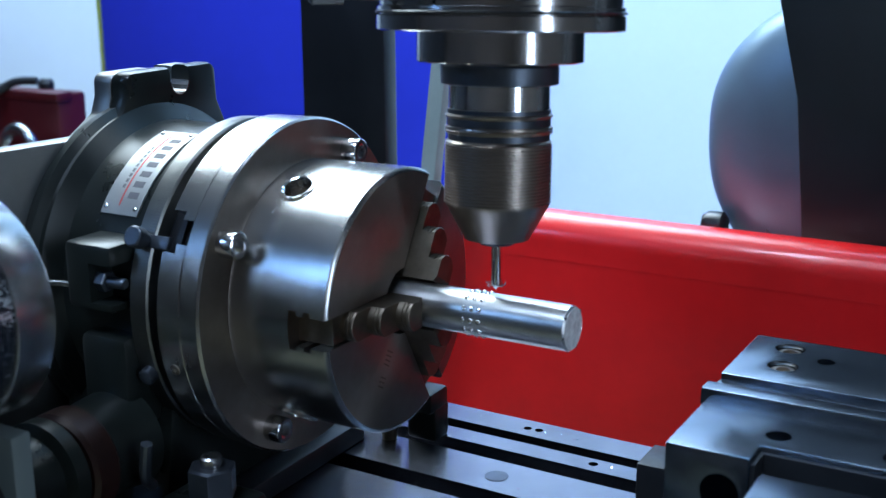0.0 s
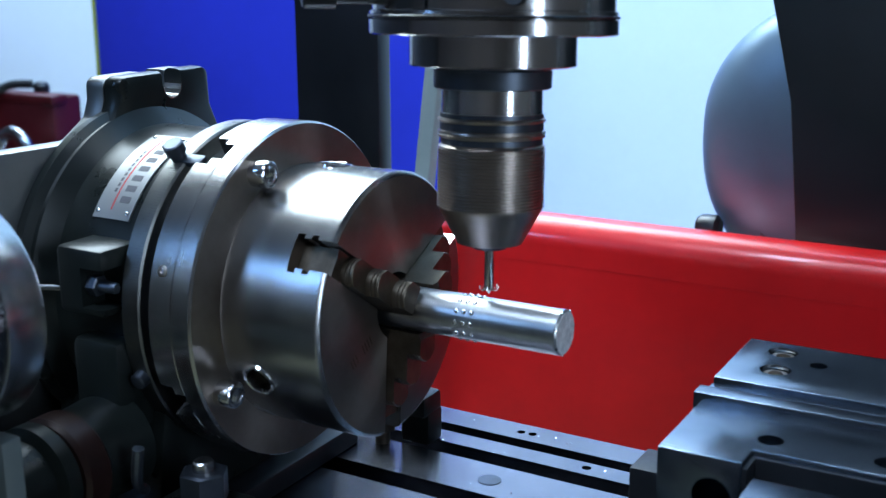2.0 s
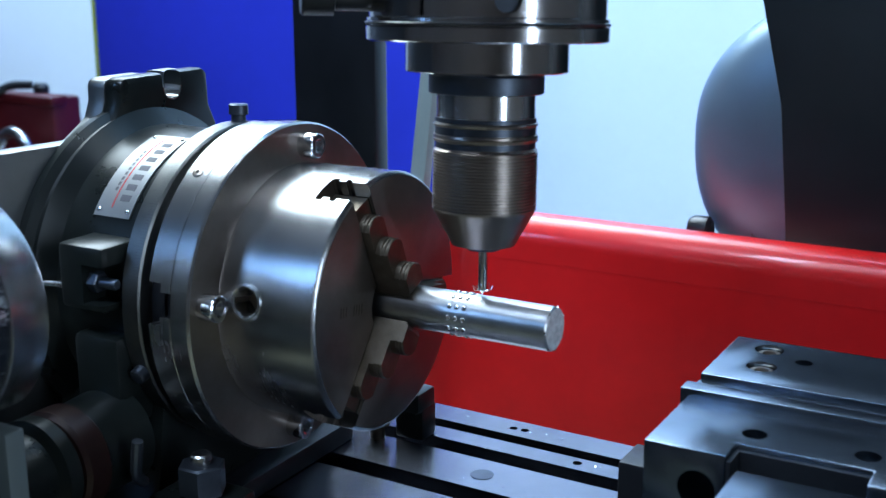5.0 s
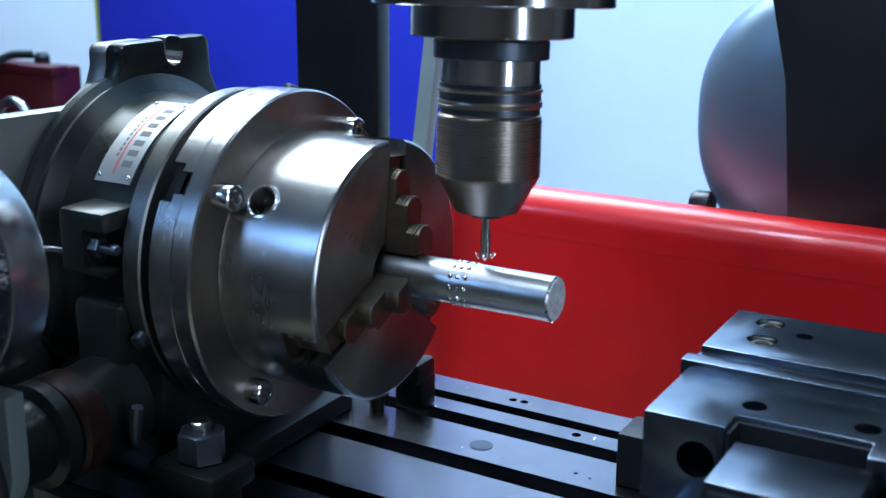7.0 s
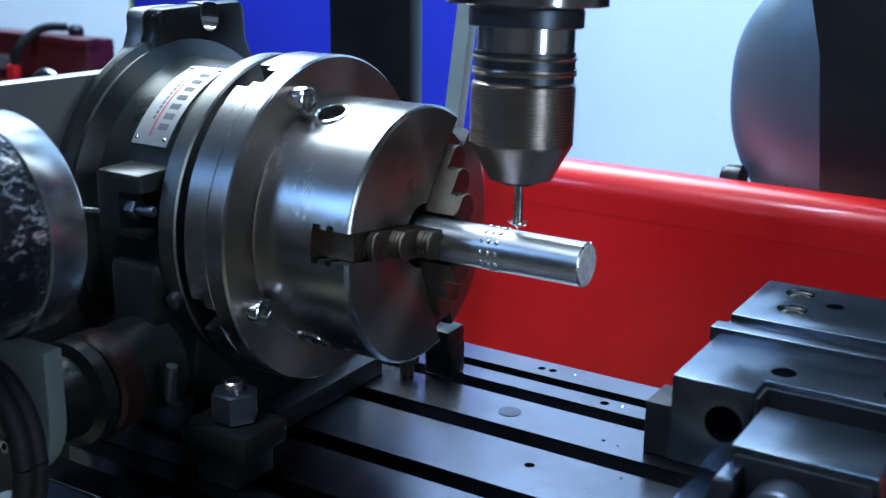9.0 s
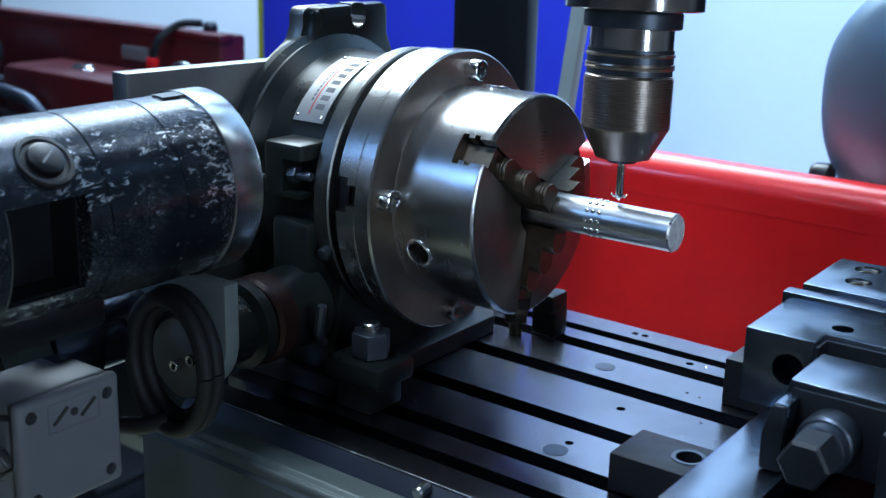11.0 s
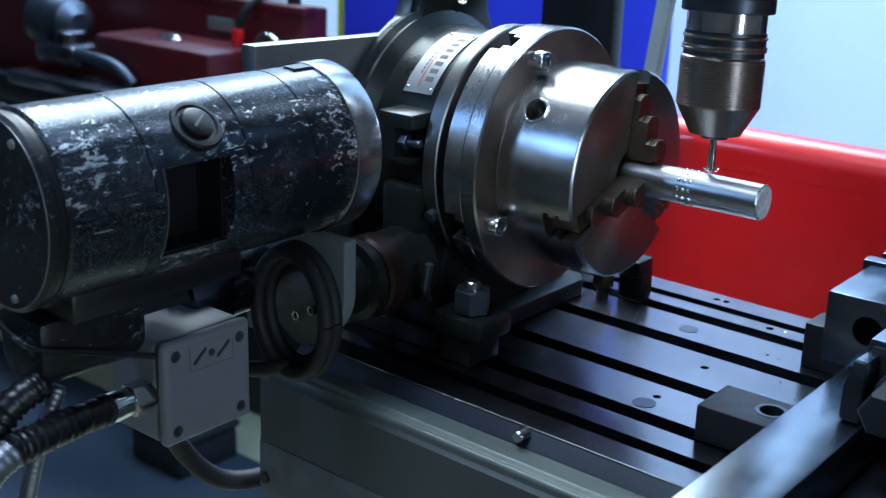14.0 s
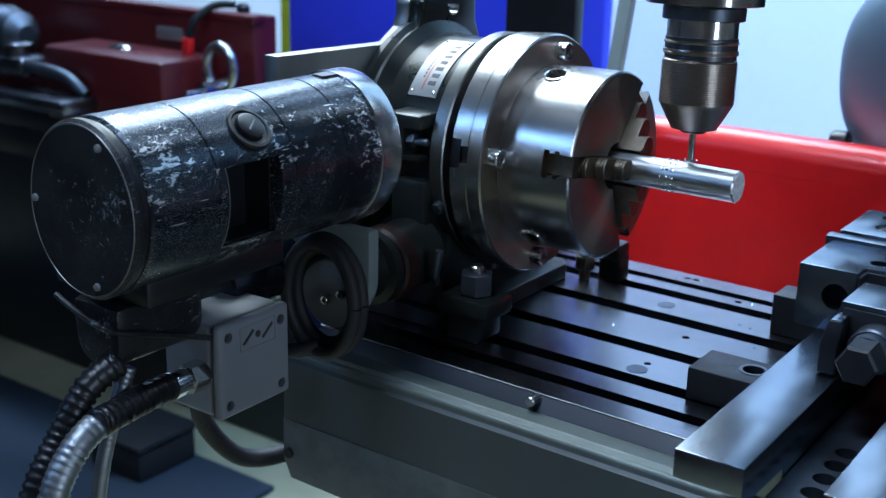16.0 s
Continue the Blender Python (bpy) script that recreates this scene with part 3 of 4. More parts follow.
    for k in range(7):
        a = 40.0 + k * 4.7
        part("letter_bar", curved(-0.1962, -0.1903, a, a + 2.6, 0.0735, 0.07372, 2), INK, np_)
    for k in range(9):
        part("small_print", curved(-0.2022, -0.2008, 44 + k * 2.4, 45.6 + k * 2.4, 0.0735, 0.07370, 2), INK, np_)
    for x, f in ((-0.2062, 36), (-0.1888, 36), (-0.2062, 74.5), (-0.1888, 74.5)):
        part("rivet", moved(turned([(0, 0.0011), (0.0005, 0.0010), (0.0008, 0.0005)], "z", steps=14), Matrix.Translation(at) @ ring_pose(x, 0.0736, f)), BRIGHT, np_)
    part("grease_pipe", tube([(-0.232, -0.085, 1.02), (-0.222, -0.088, 1.013), (-0.212, -0.084, 1.012), (-0.206, -0.078, 1.01)], 0.0014, 8), STEEL, r)


rotary_table()


# ---- rotary faceplate and three-jaw chuck, turning ----
def stepped_jaw():
    """A jaw along -y whose three steps are ground round, with two grooves in each riser near its top."""
    treads = [(0.0535, 0.0505), (0.0480, 0.0565), (0.0365, 0.0632), (0.0240, 0.0700)]
    outline = [(0.0535, 0.030, 0.0), (0.0535, 0.0505, 0.0)]
    for (r0, xa), (r1, xb) in zip(treads, treads[1:]):
        outline.append((r1, xa, 1.0))
        for q in range(2):
            g = xb - 0.0040 + 0.0019 * q
            outline += [(r1, g, 1.0), (r1 - 0.0006, g + 0.0002, 1.0), (r1 - 0.0006, g + 0.0007, 1.0), (r1, g + 0.0009, 1.0)]
        outline += [(r1, xb - 0.0004, 1.0), (r1 - 0.0004, xb, 1.0)]
    outline += [(0.0125, 0.0700, 0.0), (0.0101, 0.0685, 0.0), (0.0101, 0.030, 0.0)]
    bm = bmesh.new()
    rows = []
    for i in range(13):
        z = -0.0064 + 0.0128 * i / 12
        rows.append([bm.verts.new((x, -(r - round_ * 1.2 * (1 - math.sqrt(1 - (z / 0.0085) ** 2)) * 0.0085 / 0.9), z)) for r, x, round_ in outline])
    for p, q in zip(rows, rows[1:]):
        for k in range(len(p)):
            bm.faces.new((p[k], p[(k + 1) % len(p)], q[(k + 1) % len(p)], q[k]))
    bm.faces.new(rows[0])
    bm.faces.new(rows[-1])
    return bm


def three_jaw_chuck():
    """Built about its own origin at the back plate's front face; turns about x."""
    c = thing("three_jaw_chuck", "steel three-jaw chuck bolted to a rotary faceplate", "chuck", at=(-0.137, 0, 1.0))
    fp = part("faceplate", turned([(-0.0238, 0.079), (-0.0232, 0.0802), (-0.0112, 0.0802), (-0.0109, 0.080)], "x"), STEEL, c, "turned steel faceplate with T-slots")
    tools = []
    for k in range(4):
        m = Matrix.Rotation(radians(-90 * k), 4, "X")
        tools.append(moved(joined(block(-0.030, -0.0165, -0.1, -0.045, -0.0095, 0.0095, 0)), m))
        tools.append(moved(block(-0.017, -0.005, -0.1, -0.045, -0.0055, 0.0055, 0), m))
    cut(fp, *tools)
    part("slot_core", turned([(-0.0235, 0.068), (-0.0112, 0.068)], "x"), BLACK, fp)
    bp = part("back_plate", turned([(-0.0107, 0.0795), (-0.0102, 0.0805), (-0.0012, 0.0805), (0.0, 0.0795), (0.0, 0.04)], "x"), STEEL, c, "turned steel back plate")
    faced(bp, STEEL_FACE)
    body = part("chuck_body", turned([(0.0002, 0.0610)] + [(0.0010 + 0.0498 * k / 20, 0.0612 + 0.0003 * k / 20) for k in range(21)] + [ (0.0522, 0.0603), (0.0525, 0.0595)], "x", steps=128), STEEL, c, "brushed steel chuck body")
    tools = [turned([(0.018, 0.0155), (0.06, 0.0155)], "x", steps=48)]
    for k in range(3):
        m = Matrix.Rotation(radians(-(120 * k - 29)), 4, "X")
        tools.append(moved(block(0.0328, 0.06, -0.08, -0.008, -0.0068, 0.0068, 0), m))
        tools.append(moved(block(0.0330, 0.0368, -0.08, -0.02, -0.0088, 0.0088, 0), m))
        tools.append(moved(block(0.0405, 0.0440, -0.08, -0.02, -0.0088, 0.0088, 0), m))
        h = Matrix.Rotation(radians(-(120 * k + 33)), 4, "X")
        tools.append(moved(turned([(-0.075, 0.0064), (-0.045, 0.0064)], "y", (0.016, 0, 0), 32), h))
    cut(body, *tools)
    faced(body, STEEL_FACE)
    part("bore_floor", turned([(0.0175, 0.030), (0.019, 0.030)], "x", steps=32), BLACK, body)
    part("bore_lining", turned([(0.0192, 0.0153), (0.0515, 0.0153)], "x", steps=48, capped=False), BLACK, body, "dark lining of the bore")
    for k in range(3):
        h = Matrix.Rotation(radians(-(120 * k + 33)), 4, "X")
        ring = turned([(-0.0600, 0.0065), (-0.0619, 0.0066), (-0.0622, 0.0072), (-0.0620, 0.0082), (-0.0606, 0.0086)], "y", (0.016, 0, 0), 40)
        ring.faces.ensure_lookup_table()
        bmesh.ops.delete(ring, geom=[f for f in ring.faces if len(f.verts) > 4], context="FACES_ONLY")
        ks = part("key_socket", moved(ring, h), BRIGHT, body, "bright ring round a chuck key socket")
        part("square_drive", moved(turned([(-0.0515, 0.0063), (-0.0505, 0.0035)], "y", (0.016, 0, 0), 4), h), JAW, ks)
    for k in range(7):
        mark = block(0.0522, 0.05262, -0.0245 - 0.0021 * k - (0.004 if k > 3 else 0), -0.0239 - 0.0021 * k - (0.004 if k > 3 else 0), -0.0026, 0.0022, 0)
        part("stamped_mark", moved(mark, Matrix.Rotation(radians(-271), 4, "X")), JAW, body)
    # stepped jaws
    for k in range(3):
        m = Matrix.Rotation(radians(-(120 * k - 29)), 4, "X")
        jaw = part("jaw", moved(stepped_jaw(), m), JAW, c, "hardened stepped chuck jaw with grooved steps")
        for q in range(3):
            part("guide_rib", moved(block(0.0372 + 0.0035 * q, 0.0390 + 0.0035 * q, -0.0525, -0.020, -0.0066, 0.0066, 0.0003, 1), m), JAW, jaw)
    for k in range(4):
        m = Matrix.Rotation(radians(-90 * k), 4, "X") @ Matrix.Translation((0, -0.0695, 0))
        cap_screw("cap_screw", c, m, 0.0062, 0.0085)
    at = ring_pose(-0.0360, 0.0785, -4.1)
    dog = part("stop_dog", moved(joined(turned([(-0.0005, 0.0036), (0.0030, 0.0036), (0.0034, 0.0030)], "z", steps=24), turned([(0.0034, 0.0048), (0.0080, 0.0048), (0.0086, 0.0040)], "z", steps=24)), at), BLUED, fp, "dark knurled stop knob")
    part("stop_arm", moved(block(-0.002, 0.0135, -0.003, 0.003, -0.0025, 0.0004, 0.0006), at), BLUED, dog)
    at = ring_pose(-0.0172, 0.0802, -44.7)
    part("set_screw", moved(turned([(-0.001, 0.0026), (0.0003, 0.0026), (0.0006, 0.0021), (0.0006, 0.0012), (-0.0004, 0.0011)], "z", steps=20), at), CHUCKBODY, fp, "small set screw")
    return c


chuck = three_jaw_chuck()


def round_bar():
    w = thing("round_bar", "raw aluminium round bar with drilled dimples, gripped in the chuck", "workpiece", at=(-0.137, 0, 1.0))
    part("bar", turned([(0.03, 0.01), (0.1362, 0.01), (0.1369, 0.0095), (0.137, 0.0093)], "x", steps=64), ALU, w)
    part("sawn_end", turned([(0.1368, 0.0093), (0.1373, 0.0092)], "x", steps=48), ALU_SAWN, w, "rough sawn end face")
    mesh = None
    for row in range(12):
        for x in (-0.048, -0.0443, -0.0406):
            m = ring_pose(x + 0.137, 0.0099, row * 30 - 3)
            if mesh is None:
                bm = turned([(-0.0002, 0.00125), (0.00022, 0.00122), (0.00052, 0.0010), (0.00070, 0.0007), (0.00078, 0.0003)], "z", steps=14)
                ob = part("dimple", bm, BRIGHT, w)
                mesh = ob.data
            else:
                ob = new("dimple", mesh)
                ob.parent = w
            ob.matrix_basis = m
    for k in range(7):
        a = 360 * k / 7 + 11
        ob = part("burr", moved(block(-0.0004, 0.0006, -0.0007, 0.0006, -0.0003, 0.0006, 0.0002, 1), ring_pose(0.1366, 0.0097, a)), BRIGHT, w)
    return w


bar = round_bar()


# ---- motor and worm drive ----
def motor():
    mx, mz = -0.188, 1.0245
    oval = Matrix.Translation((mx, 0, mz)) @ Matrix.Diagonal((0.955, 1, 1.075, 1)) @ Matrix.Translation((-mx, 0, -mz))

    def shell(profile):
        return moved(turned(profile, "y", (mx, 0, mz)), oval)

    d = thing("drive_motor", "scratched black cylindrical drive motor with a bright flange", "motor")
    part("end_cap", shell([(-0.3425, 0.0392), (-0.3405, 0.0408), (-0.3370, 0.0408)]), CAPBLACK, d, "scuffed black end cap")
    part("worn_rim", shell([(-0.3424, 0.0394), (-0.34272, 0.0392), (-0.34272, 0.0386), (-0.3424, 0.0384)]), ALU_PLATE, d, "bright worn rim of the end cap")
    part("seal", shell([(-0.3369, 0.0396), (-0.3335, 0.0396)]), RUBBER, d)
    prof = [(-0.3334, 0.0400), (-0.3320, 0.0412)]
    for y in (-0.290, -0.235, -0.193):
        prof += [(y - 0.0006, 0.0412), (y - 0.0003, 0.0406), (y + 0.0003, 0.0406), (y + 0.0006, 0.0412)]
    prof += [(-0.1652, 0.0412), (-0.1646, 0.0408)]
    h = part("housing", shell(prof), SCRATCHED, d, "scratched black paint")
    cut(h, block(-0.176, -0.13, -0.2840, -0.2460, 0.9990, 1.0405, 0))
    # Black liner: the shade inside the window recess is put into colour.
    part("window_shade_back", block(-0.1785, -0.1755, -0.287, -0.243, 0.996, 1.044, 0), BLACK, h, "back of the window recess, black to stand for its shade")
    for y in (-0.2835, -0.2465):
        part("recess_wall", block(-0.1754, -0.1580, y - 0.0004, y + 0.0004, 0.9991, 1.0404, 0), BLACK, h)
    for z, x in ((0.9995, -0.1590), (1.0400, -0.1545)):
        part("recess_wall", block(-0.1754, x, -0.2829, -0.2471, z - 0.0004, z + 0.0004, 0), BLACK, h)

    def skin(z):
        return mx + 0.03935 * math.sqrt(1 - ((z - mz) / 0.0443) ** 2)

    part("worn_edge", tube([(skin(0.999 + 0.0415 * k / 6), -0.2841, 0.999 + 0.0415 * k / 6) for k in range(7)], 0.0003, 6), ALU_PLATE, h, "bright worn window edge")
    part("worn_edge", tube([(skin(0.9988), -0.2841, 0.9988), (skin(0.9988), -0.265, 0.9988), (skin(0.9988), -0.2465, 0.9988)], 0.0003, 6), ALU_PLATE, h, "bright worn window edge")
    part("flange", shell([(-0.1645, 0.0414), (-0.1640, 0.0424), (-0.1475, 0.0424), (-0.1460, 0.0416)]), FLANGE, d, "bright turned steel flange")
    part("flange_notch", moved(block(-0.004, 0.004, -0.016, 0.0, -0.001, 0.0004, 0), Matrix.Translation((mx, -0.1616, mz)) @ Matrix.Rotation(radians(4), 4, "Y") @ Matrix.Translation((0, 0, 0.0447))), BLACK, h)
    pm = Matrix.Translation((mx, -0.2590, mz)) @ Matrix.Rotation(radians(43), 4, "Y") @ Matrix.Translation((0, 0, 0.0417))
    pl = part("brush_plug", moved(turned([(-0.003, 0.0124), (0.0004, 0.0130), (0.0014, 0.0124), (0.0016, 0.0106), (0.0004, 0.0098), (0.0004, 0.0082), (0.0030, 0.0077), (0.0036, 0.0066)], "z", steps=40), pm), RUBBER, d, "round black brush holder plug")
    part("screw_slot", moved(block(-0.0005, 0.0005, -0.0046, 0.0046, 0.0030, 0.0039, 0), pm @ Matrix.Rotation(radians(35), 4, "Z")), DULL, pl)
    for ang in (62, 178, 285):
        u = radians(ang)
        part("cap_screw", turned([(-0.3424, 0.0020), (-0.3438, 0.0018), (-0.3442, 0.0011)], "y", (mx + 0.0335 * math.cos(u), 0, mz + 0.037 * math.sin(u)), 16), DULL, d)
    # mounting plate reaching down to the worm shaft
    mt = thing("motor_mount", "pale aluminium mounting plate between motor and worm shaft", "bracket")
    out = [(-0.222, 0.9785)] + arc(-0.189, 0.948, 0.031, 180, 360, 24) + [(-0.158, 0.9785)]
    part("plate", prism(out, "y", -0.1640, -0.1545, 0.0012), MOUNTGREY, mt)
    part("bearing_cover", turned([(-0.1715, 0.0205), (-0.1710, 0.0212), (-0.1642, 0.0212)], "y", (-0.183, 0, 0.937), 48), GREYBOX, mt, "grey bearing cover")
    for x, z in ((-0.1825, 0.9345), (-0.1705, 0.9405)):
        cap_screw("cover_screw", mt, Matrix.Translation((x, -0.1715, z)) @ Matrix.Rotation(radians(-90), 4, "Z"), 0.0031, 0.0055)
    part("shaft_sleeve", turned([(-0.2300, 0.0225), (-0.2285, 0.0245), (-0.2020, 0.0245), (-0.2010, 0.0235), (-0.2010, 0.0195), (-0.1650, 0.0195)], "y", (-0.2260, 0, 0.9460), 48), SLEEVE, mt, "dark polished steel sleeve")
    # terminal housing
    tb = thing("terminal_housing", "black cast terminal housing under the motor", "terminal box")
    part("tub", prism([(-0.216, 0.9744), (-0.1785, 0.9744)] + arc(-0.1935, 0.9545, 0.0150, 0, -90, 8) + arc(-0.1985, 0.9545, 0.0150, -90, -180, 8), "y", -0.3335, -0.2750, 0.006), CAPBLACK, tb)
    part("lip", tube([(-0.2200, -0.3370, 0.9745), (-0.205, -0.3368, 0.9690), (-0.184, -0.3362, 0.9640), (-0.1764, -0.326, 0.9605), (-0.1764, -0.305, 0.9535), (-0.1764, -0.2745, 0.9425)], 0.0016, 8), CAPBLACK, tb)
    # neck widened over the junction box to block the key lamp from its top
    part("neck", block(-0.236, -0.165, -0.325, -0.228, 0.9746, 0.9895, 0.003), BLACK, tb)


motor()


def junction_box():
    j = thing("junction_box", "small grey plastic junction box with a screwed lid", "junction box")
    y0, y1, z0, z1 = -0.2735, -0.2180, 0.8935, 0.9480
    part("case", block(-0.216, -0.1785, y0 + 0.0008, y1 - 0.0008, z0 + 0.0008, z1 - 0.0008, 0.003, 3), GREYBOX, j)
    lid = part("lid", block(-0.1783, -0.172, y0, y1, z0, z1, 0.003, 3), GREYBOX, j)
    cut(lid, *[turned([(-0.176, 0.0030), (-0.17, 0.0030)], "x", (0, y, z), 20) for y, z in ((y0 + 0.0075, z1 - 0.0075), (y1 - 0.0075, z1 - 0.0085), (y0 + 0.0075, z0 + 0.0075), (y1 - 0.0075, z0 + 0.0075))])
    for y, z in ((y0 + 0.0075, z1 - 0.0075), (y1 - 0.0075, z1 - 0.0085), (y0 + 0.0075, z0 + 0.0075), (y1 - 0.0075, z0 + 0.0075)):
        part("lid_screw", turned([(-0.1765, 0.0026), (-0.1742, 0.0026), (-0.1738, 0.002)], "x", (0, y, z), 16), DARKPLASTIC, lid)
    for a, b, c, d in ((-0.2575, -0.2300, 0.9430, 0.9433), (-0.2575, -0.2300, 0.9295, 0.9298), (-0.2575, -0.2572, 0.9295, 0.9433), (-0.2303, -0.2300, 0.9295, 0.9433)):
        part("embossed_line", block(-0.1722, -0.1717, a, b, c, d, 0), DULL, lid)
    part("dot_mark", turned([(-0.1722, 0.0020), (-0.1717, 0.0020)], "x", (0, -0.2437, 0.9365), 20), DARKPLASTIC, lid)
    for y in (-0.2510, -0.2362):
        part("pen_mark", moved(block(-0.0003, 0.0003, -0.0052, 0.0052, -0.0009, 0.0009, 0), pose(-0.172, y, 0.9365, 40, 0, 0)), DARKPLASTIC, lid)
    gl = thing("cable_gland", "nickel-plated cable gland on the junction box", "cable gland")
    part("nut", turned([(-0.2728, 0.0085), (-0.284, 0.0085)], "y", (-0.186, 0, 0.919), 6), BRIGHT, gl)
    part("sleeve", turned([(-0.2841, 0.0068), (-0.292, 0.0075), (-0.297, 0.0075)], "y", (-0.186, 0, 0.919), 24), BRIGHT, gl)


junction_box()


def hoses():
    def hose(label, pts, r, mat, wave, pitch):
        t = thing("conduit", label, "conduit", "conduits under the motor")
        part("corrugated_tube", tube(pts, r, 16, wave, pitch), mat, t, angle=80)
        return t

    hose("black corrugated cable conduit hanging from the junction box", [(-0.186, -0.296, 0.919), (-0.180, -0.320, 0.922), (-0.175, -0.352, 0.922)], 0.0080, RUBBER, 0.0016, 0.0042)
    hose("galvanised flexible metal conduit hanging to the floor", [(-0.175, -0.3522, 0.9219), (-0.174, -0.366, 0.915), (-0.174, -0.380, 0.896), (-0.175, -0.388, 0.86), (-0.18, -0.392, 0.78), (-0.2, -0.39, 0.5), (-0.26, -0.36, 0.2), (-0.3, -0.30, 0.012)], 0.0076, METALHOSE, 0.0009, 0.0036)
    hose("black corrugated cable conduit from the terminal housing", [(-0.186, -0.328, 0.944), (-0.189, -0.345, 0.935), (-0.192, -0.3616, 0.912), (-0.192, -0.378, 0.889), (-0.192, -0.390, 0.85), (-0.196, -0.396, 0.76), (-0.22, -0.39, 0.5), (-0.30, -0.37, 0.012)], 0.0080, RUBBER, 0.0016, 0.0044)
    hose("thin pale braided cable hanging to the floor", [(-0.188, -0.320, 0.938), (-0.1906, -0.330, 0.9125), (-0.1934, -0.340, 0.871), (-0.197, -0.345, 0.80), (-0.21, -0.34, 0.5), (-0.25, -0.32, 0.2), (-0.28, -0.29, 0.006)], 0.0042, METALHOSE, 0.0004, 0.003)
    k = thing("cable_coil", "thick black cable coiled in front of the worm shaft", "cable")
    for dy, rr, ox in ((0.003, 0.0272, 0.002), (-0.0045, 0.0266, 0.003), (0.002, 0.0232, 0.0015)):
        pts = [(-0.1855 + ox + rr * math.cos(2 * math.pi * i / 16), -0.1755 + dy, 0.9365 + 1.30 * rr * math.sin(2 * math.pi * i / 16)) for i in range(17)]
        part("loop", tube(pts, 0.0042, 12), CABLE, k)
    part("tail", tube([(-0.186, -0.178, 0.905), (-0.196, -0.186, 0.902), (-0.208, -0.190, 0.90)], 0.0045, 12), CABLE, k)
    c = thing("cable_loop", "black cable sagging below the table apron", "cable")
    part("cable", tube([(-0.235, -0.20, 0.895), (-0.270, -0.195, 0.865), (-0.287, -0.18, 0.825), (-0.2815, -0.15, 0.788), (-0.265, -0.11, 0.785), (-0.255, -0.06, 0.80), (-0.25, 0.0, 0.83)], 0.0065, 12), CABLE, c)


hoses()


# ---- vise and clamps ----
def vise():
    v = thing("machine_vise", "ground steel machine vise clamped on the milling table", "vise")
    xr = 0.182
    # base rails
    rail = [(-0.216, TOP + 0.028), (-0.216, 0.9298), (0.15, 0.9298), (0.15, TOP + 0.0005), (-0.16, TOP + 0.0005), (-0.16, TOP + 0.020), (-0.205, TOP + 0.022)]
    for a, b in ((0.0645, 0.0985), (0.134, 0.168)):
        part("base_rail", prism(rail, "x", a, b, 0.0008), VISE, v, "ground steel slide rail")
    fl = part("base_floor", block(0.0987, 0.1338, -0.205, 0.15, TOP + 0.0005, TOP + 0.016, 0.001), BLUED, v, "dark base floor with round holes")
    cut(fl, *[turned([(TOP + 0.006, 0.006), (TOP + 0.03, 0.006)], "z", (0.116, y, 0), 28) for y in (-0.185, -0.168, -0.151, -0.134, -0.117)])
    # moving jaw
    j = [(0.0505, -0.0230), (0.0844, -0.0230), (0.0844, -0.0085), (0.1375, -0.0085), (0.1375, -0.0230), (xr - 0.012, -0.0230), (xr - 0.012, 0.0345), (0.0505, 0.0345)]
    mj = part("moving_jaw", prism(j, "z", 0.9300, 0.968, 0.0008), VISE, v, "ground steel moving jaw")
    cut(mj, turned([(-0.03, 0.0078), (0.01, 0.0078)], "y", (0.0730, 0, 0.9515), 40), turned([(-0.03, 0.0078), (0.01, 0.0078)], "y", (0.150, 0, 0.9515), 40),
        turned([(0.958, 0.0052), (0.975, 0.0052)], "z", (0.0883, 0.004, 0), 28), turned([(0.958, 0.0052), (0.975, 0.0052)], "z", (0.1330, 0.004, 0), 28))
    part("jaw_plate", block(0.0462, xr - 0.010, 0.0347, 0.0445, 0.938, 0.9705, 0.0006), VISE, v, "hardened jaw plate")
    # fixed jaw
    fj = part("fixed_jaw", prism([(0.0700, 0.9300), (0.0700, 0.9655), (0.1330, 0.9655), (0.1330, 0.9300)], "x", 0.0445, xr - 0.010, 0.0008), VISE, v, "ground steel fixed jaw")
    cut(fj, *[turned([(0.957, r), (0.975, r)], "z", (x, y, 0), 32) for x, y, r in ((0.0645, 0.1185, 0.0072), (0.0675, 0.0925, 0.0072), (0.0840, 0.1075, 0.0042), (0.150, 0.118, 0.0072), (0.150, 0.092, 0.0072))])
    part("fixed_jaw_plate", block(0.0442, xr - 0.010, 0.0602, 0.0698, 0.938, 0.9625, 0.0006), VISE, v, "hardened jaw plate")
    for x, y in ((0.0645, 0.1185), (0.0675, 0.0925), (0.150, 0.118), (0.150, 0.092)):
        part("jaw_bolt", turned([(0.950, 0.0060), (0.9630, 0.0060), (0.9636, 0.0054), (0.9636, 0.0034), (0.9595, 0.0033)], "z", (x, y, 0), 24), CHUCKBODY, fj)
    for x, y in ((0.0883, 0.004), (0.1330, 0.004)):
        part("jaw_bolt", turned([(0.950, 0.0048), (0.9600, 0.0048), (0.9600, 0.003), (0.9575, 0.0028)], "z", (x, y, 0), 24), BLUED, mj)
    # spindle block with screw
    yoke = [(0.0870, 0.9302), (0.0870, 0.9500), (0.0905, 0.9665), (0.1420, 0.9665), (0.1455, 0.9500), (0.1455, 0.9302)]
    nb = part("nut_block", prism(yoke, "y", -0.0700, -0.0300, 0.001), VISE, v, "ground steel nut block")
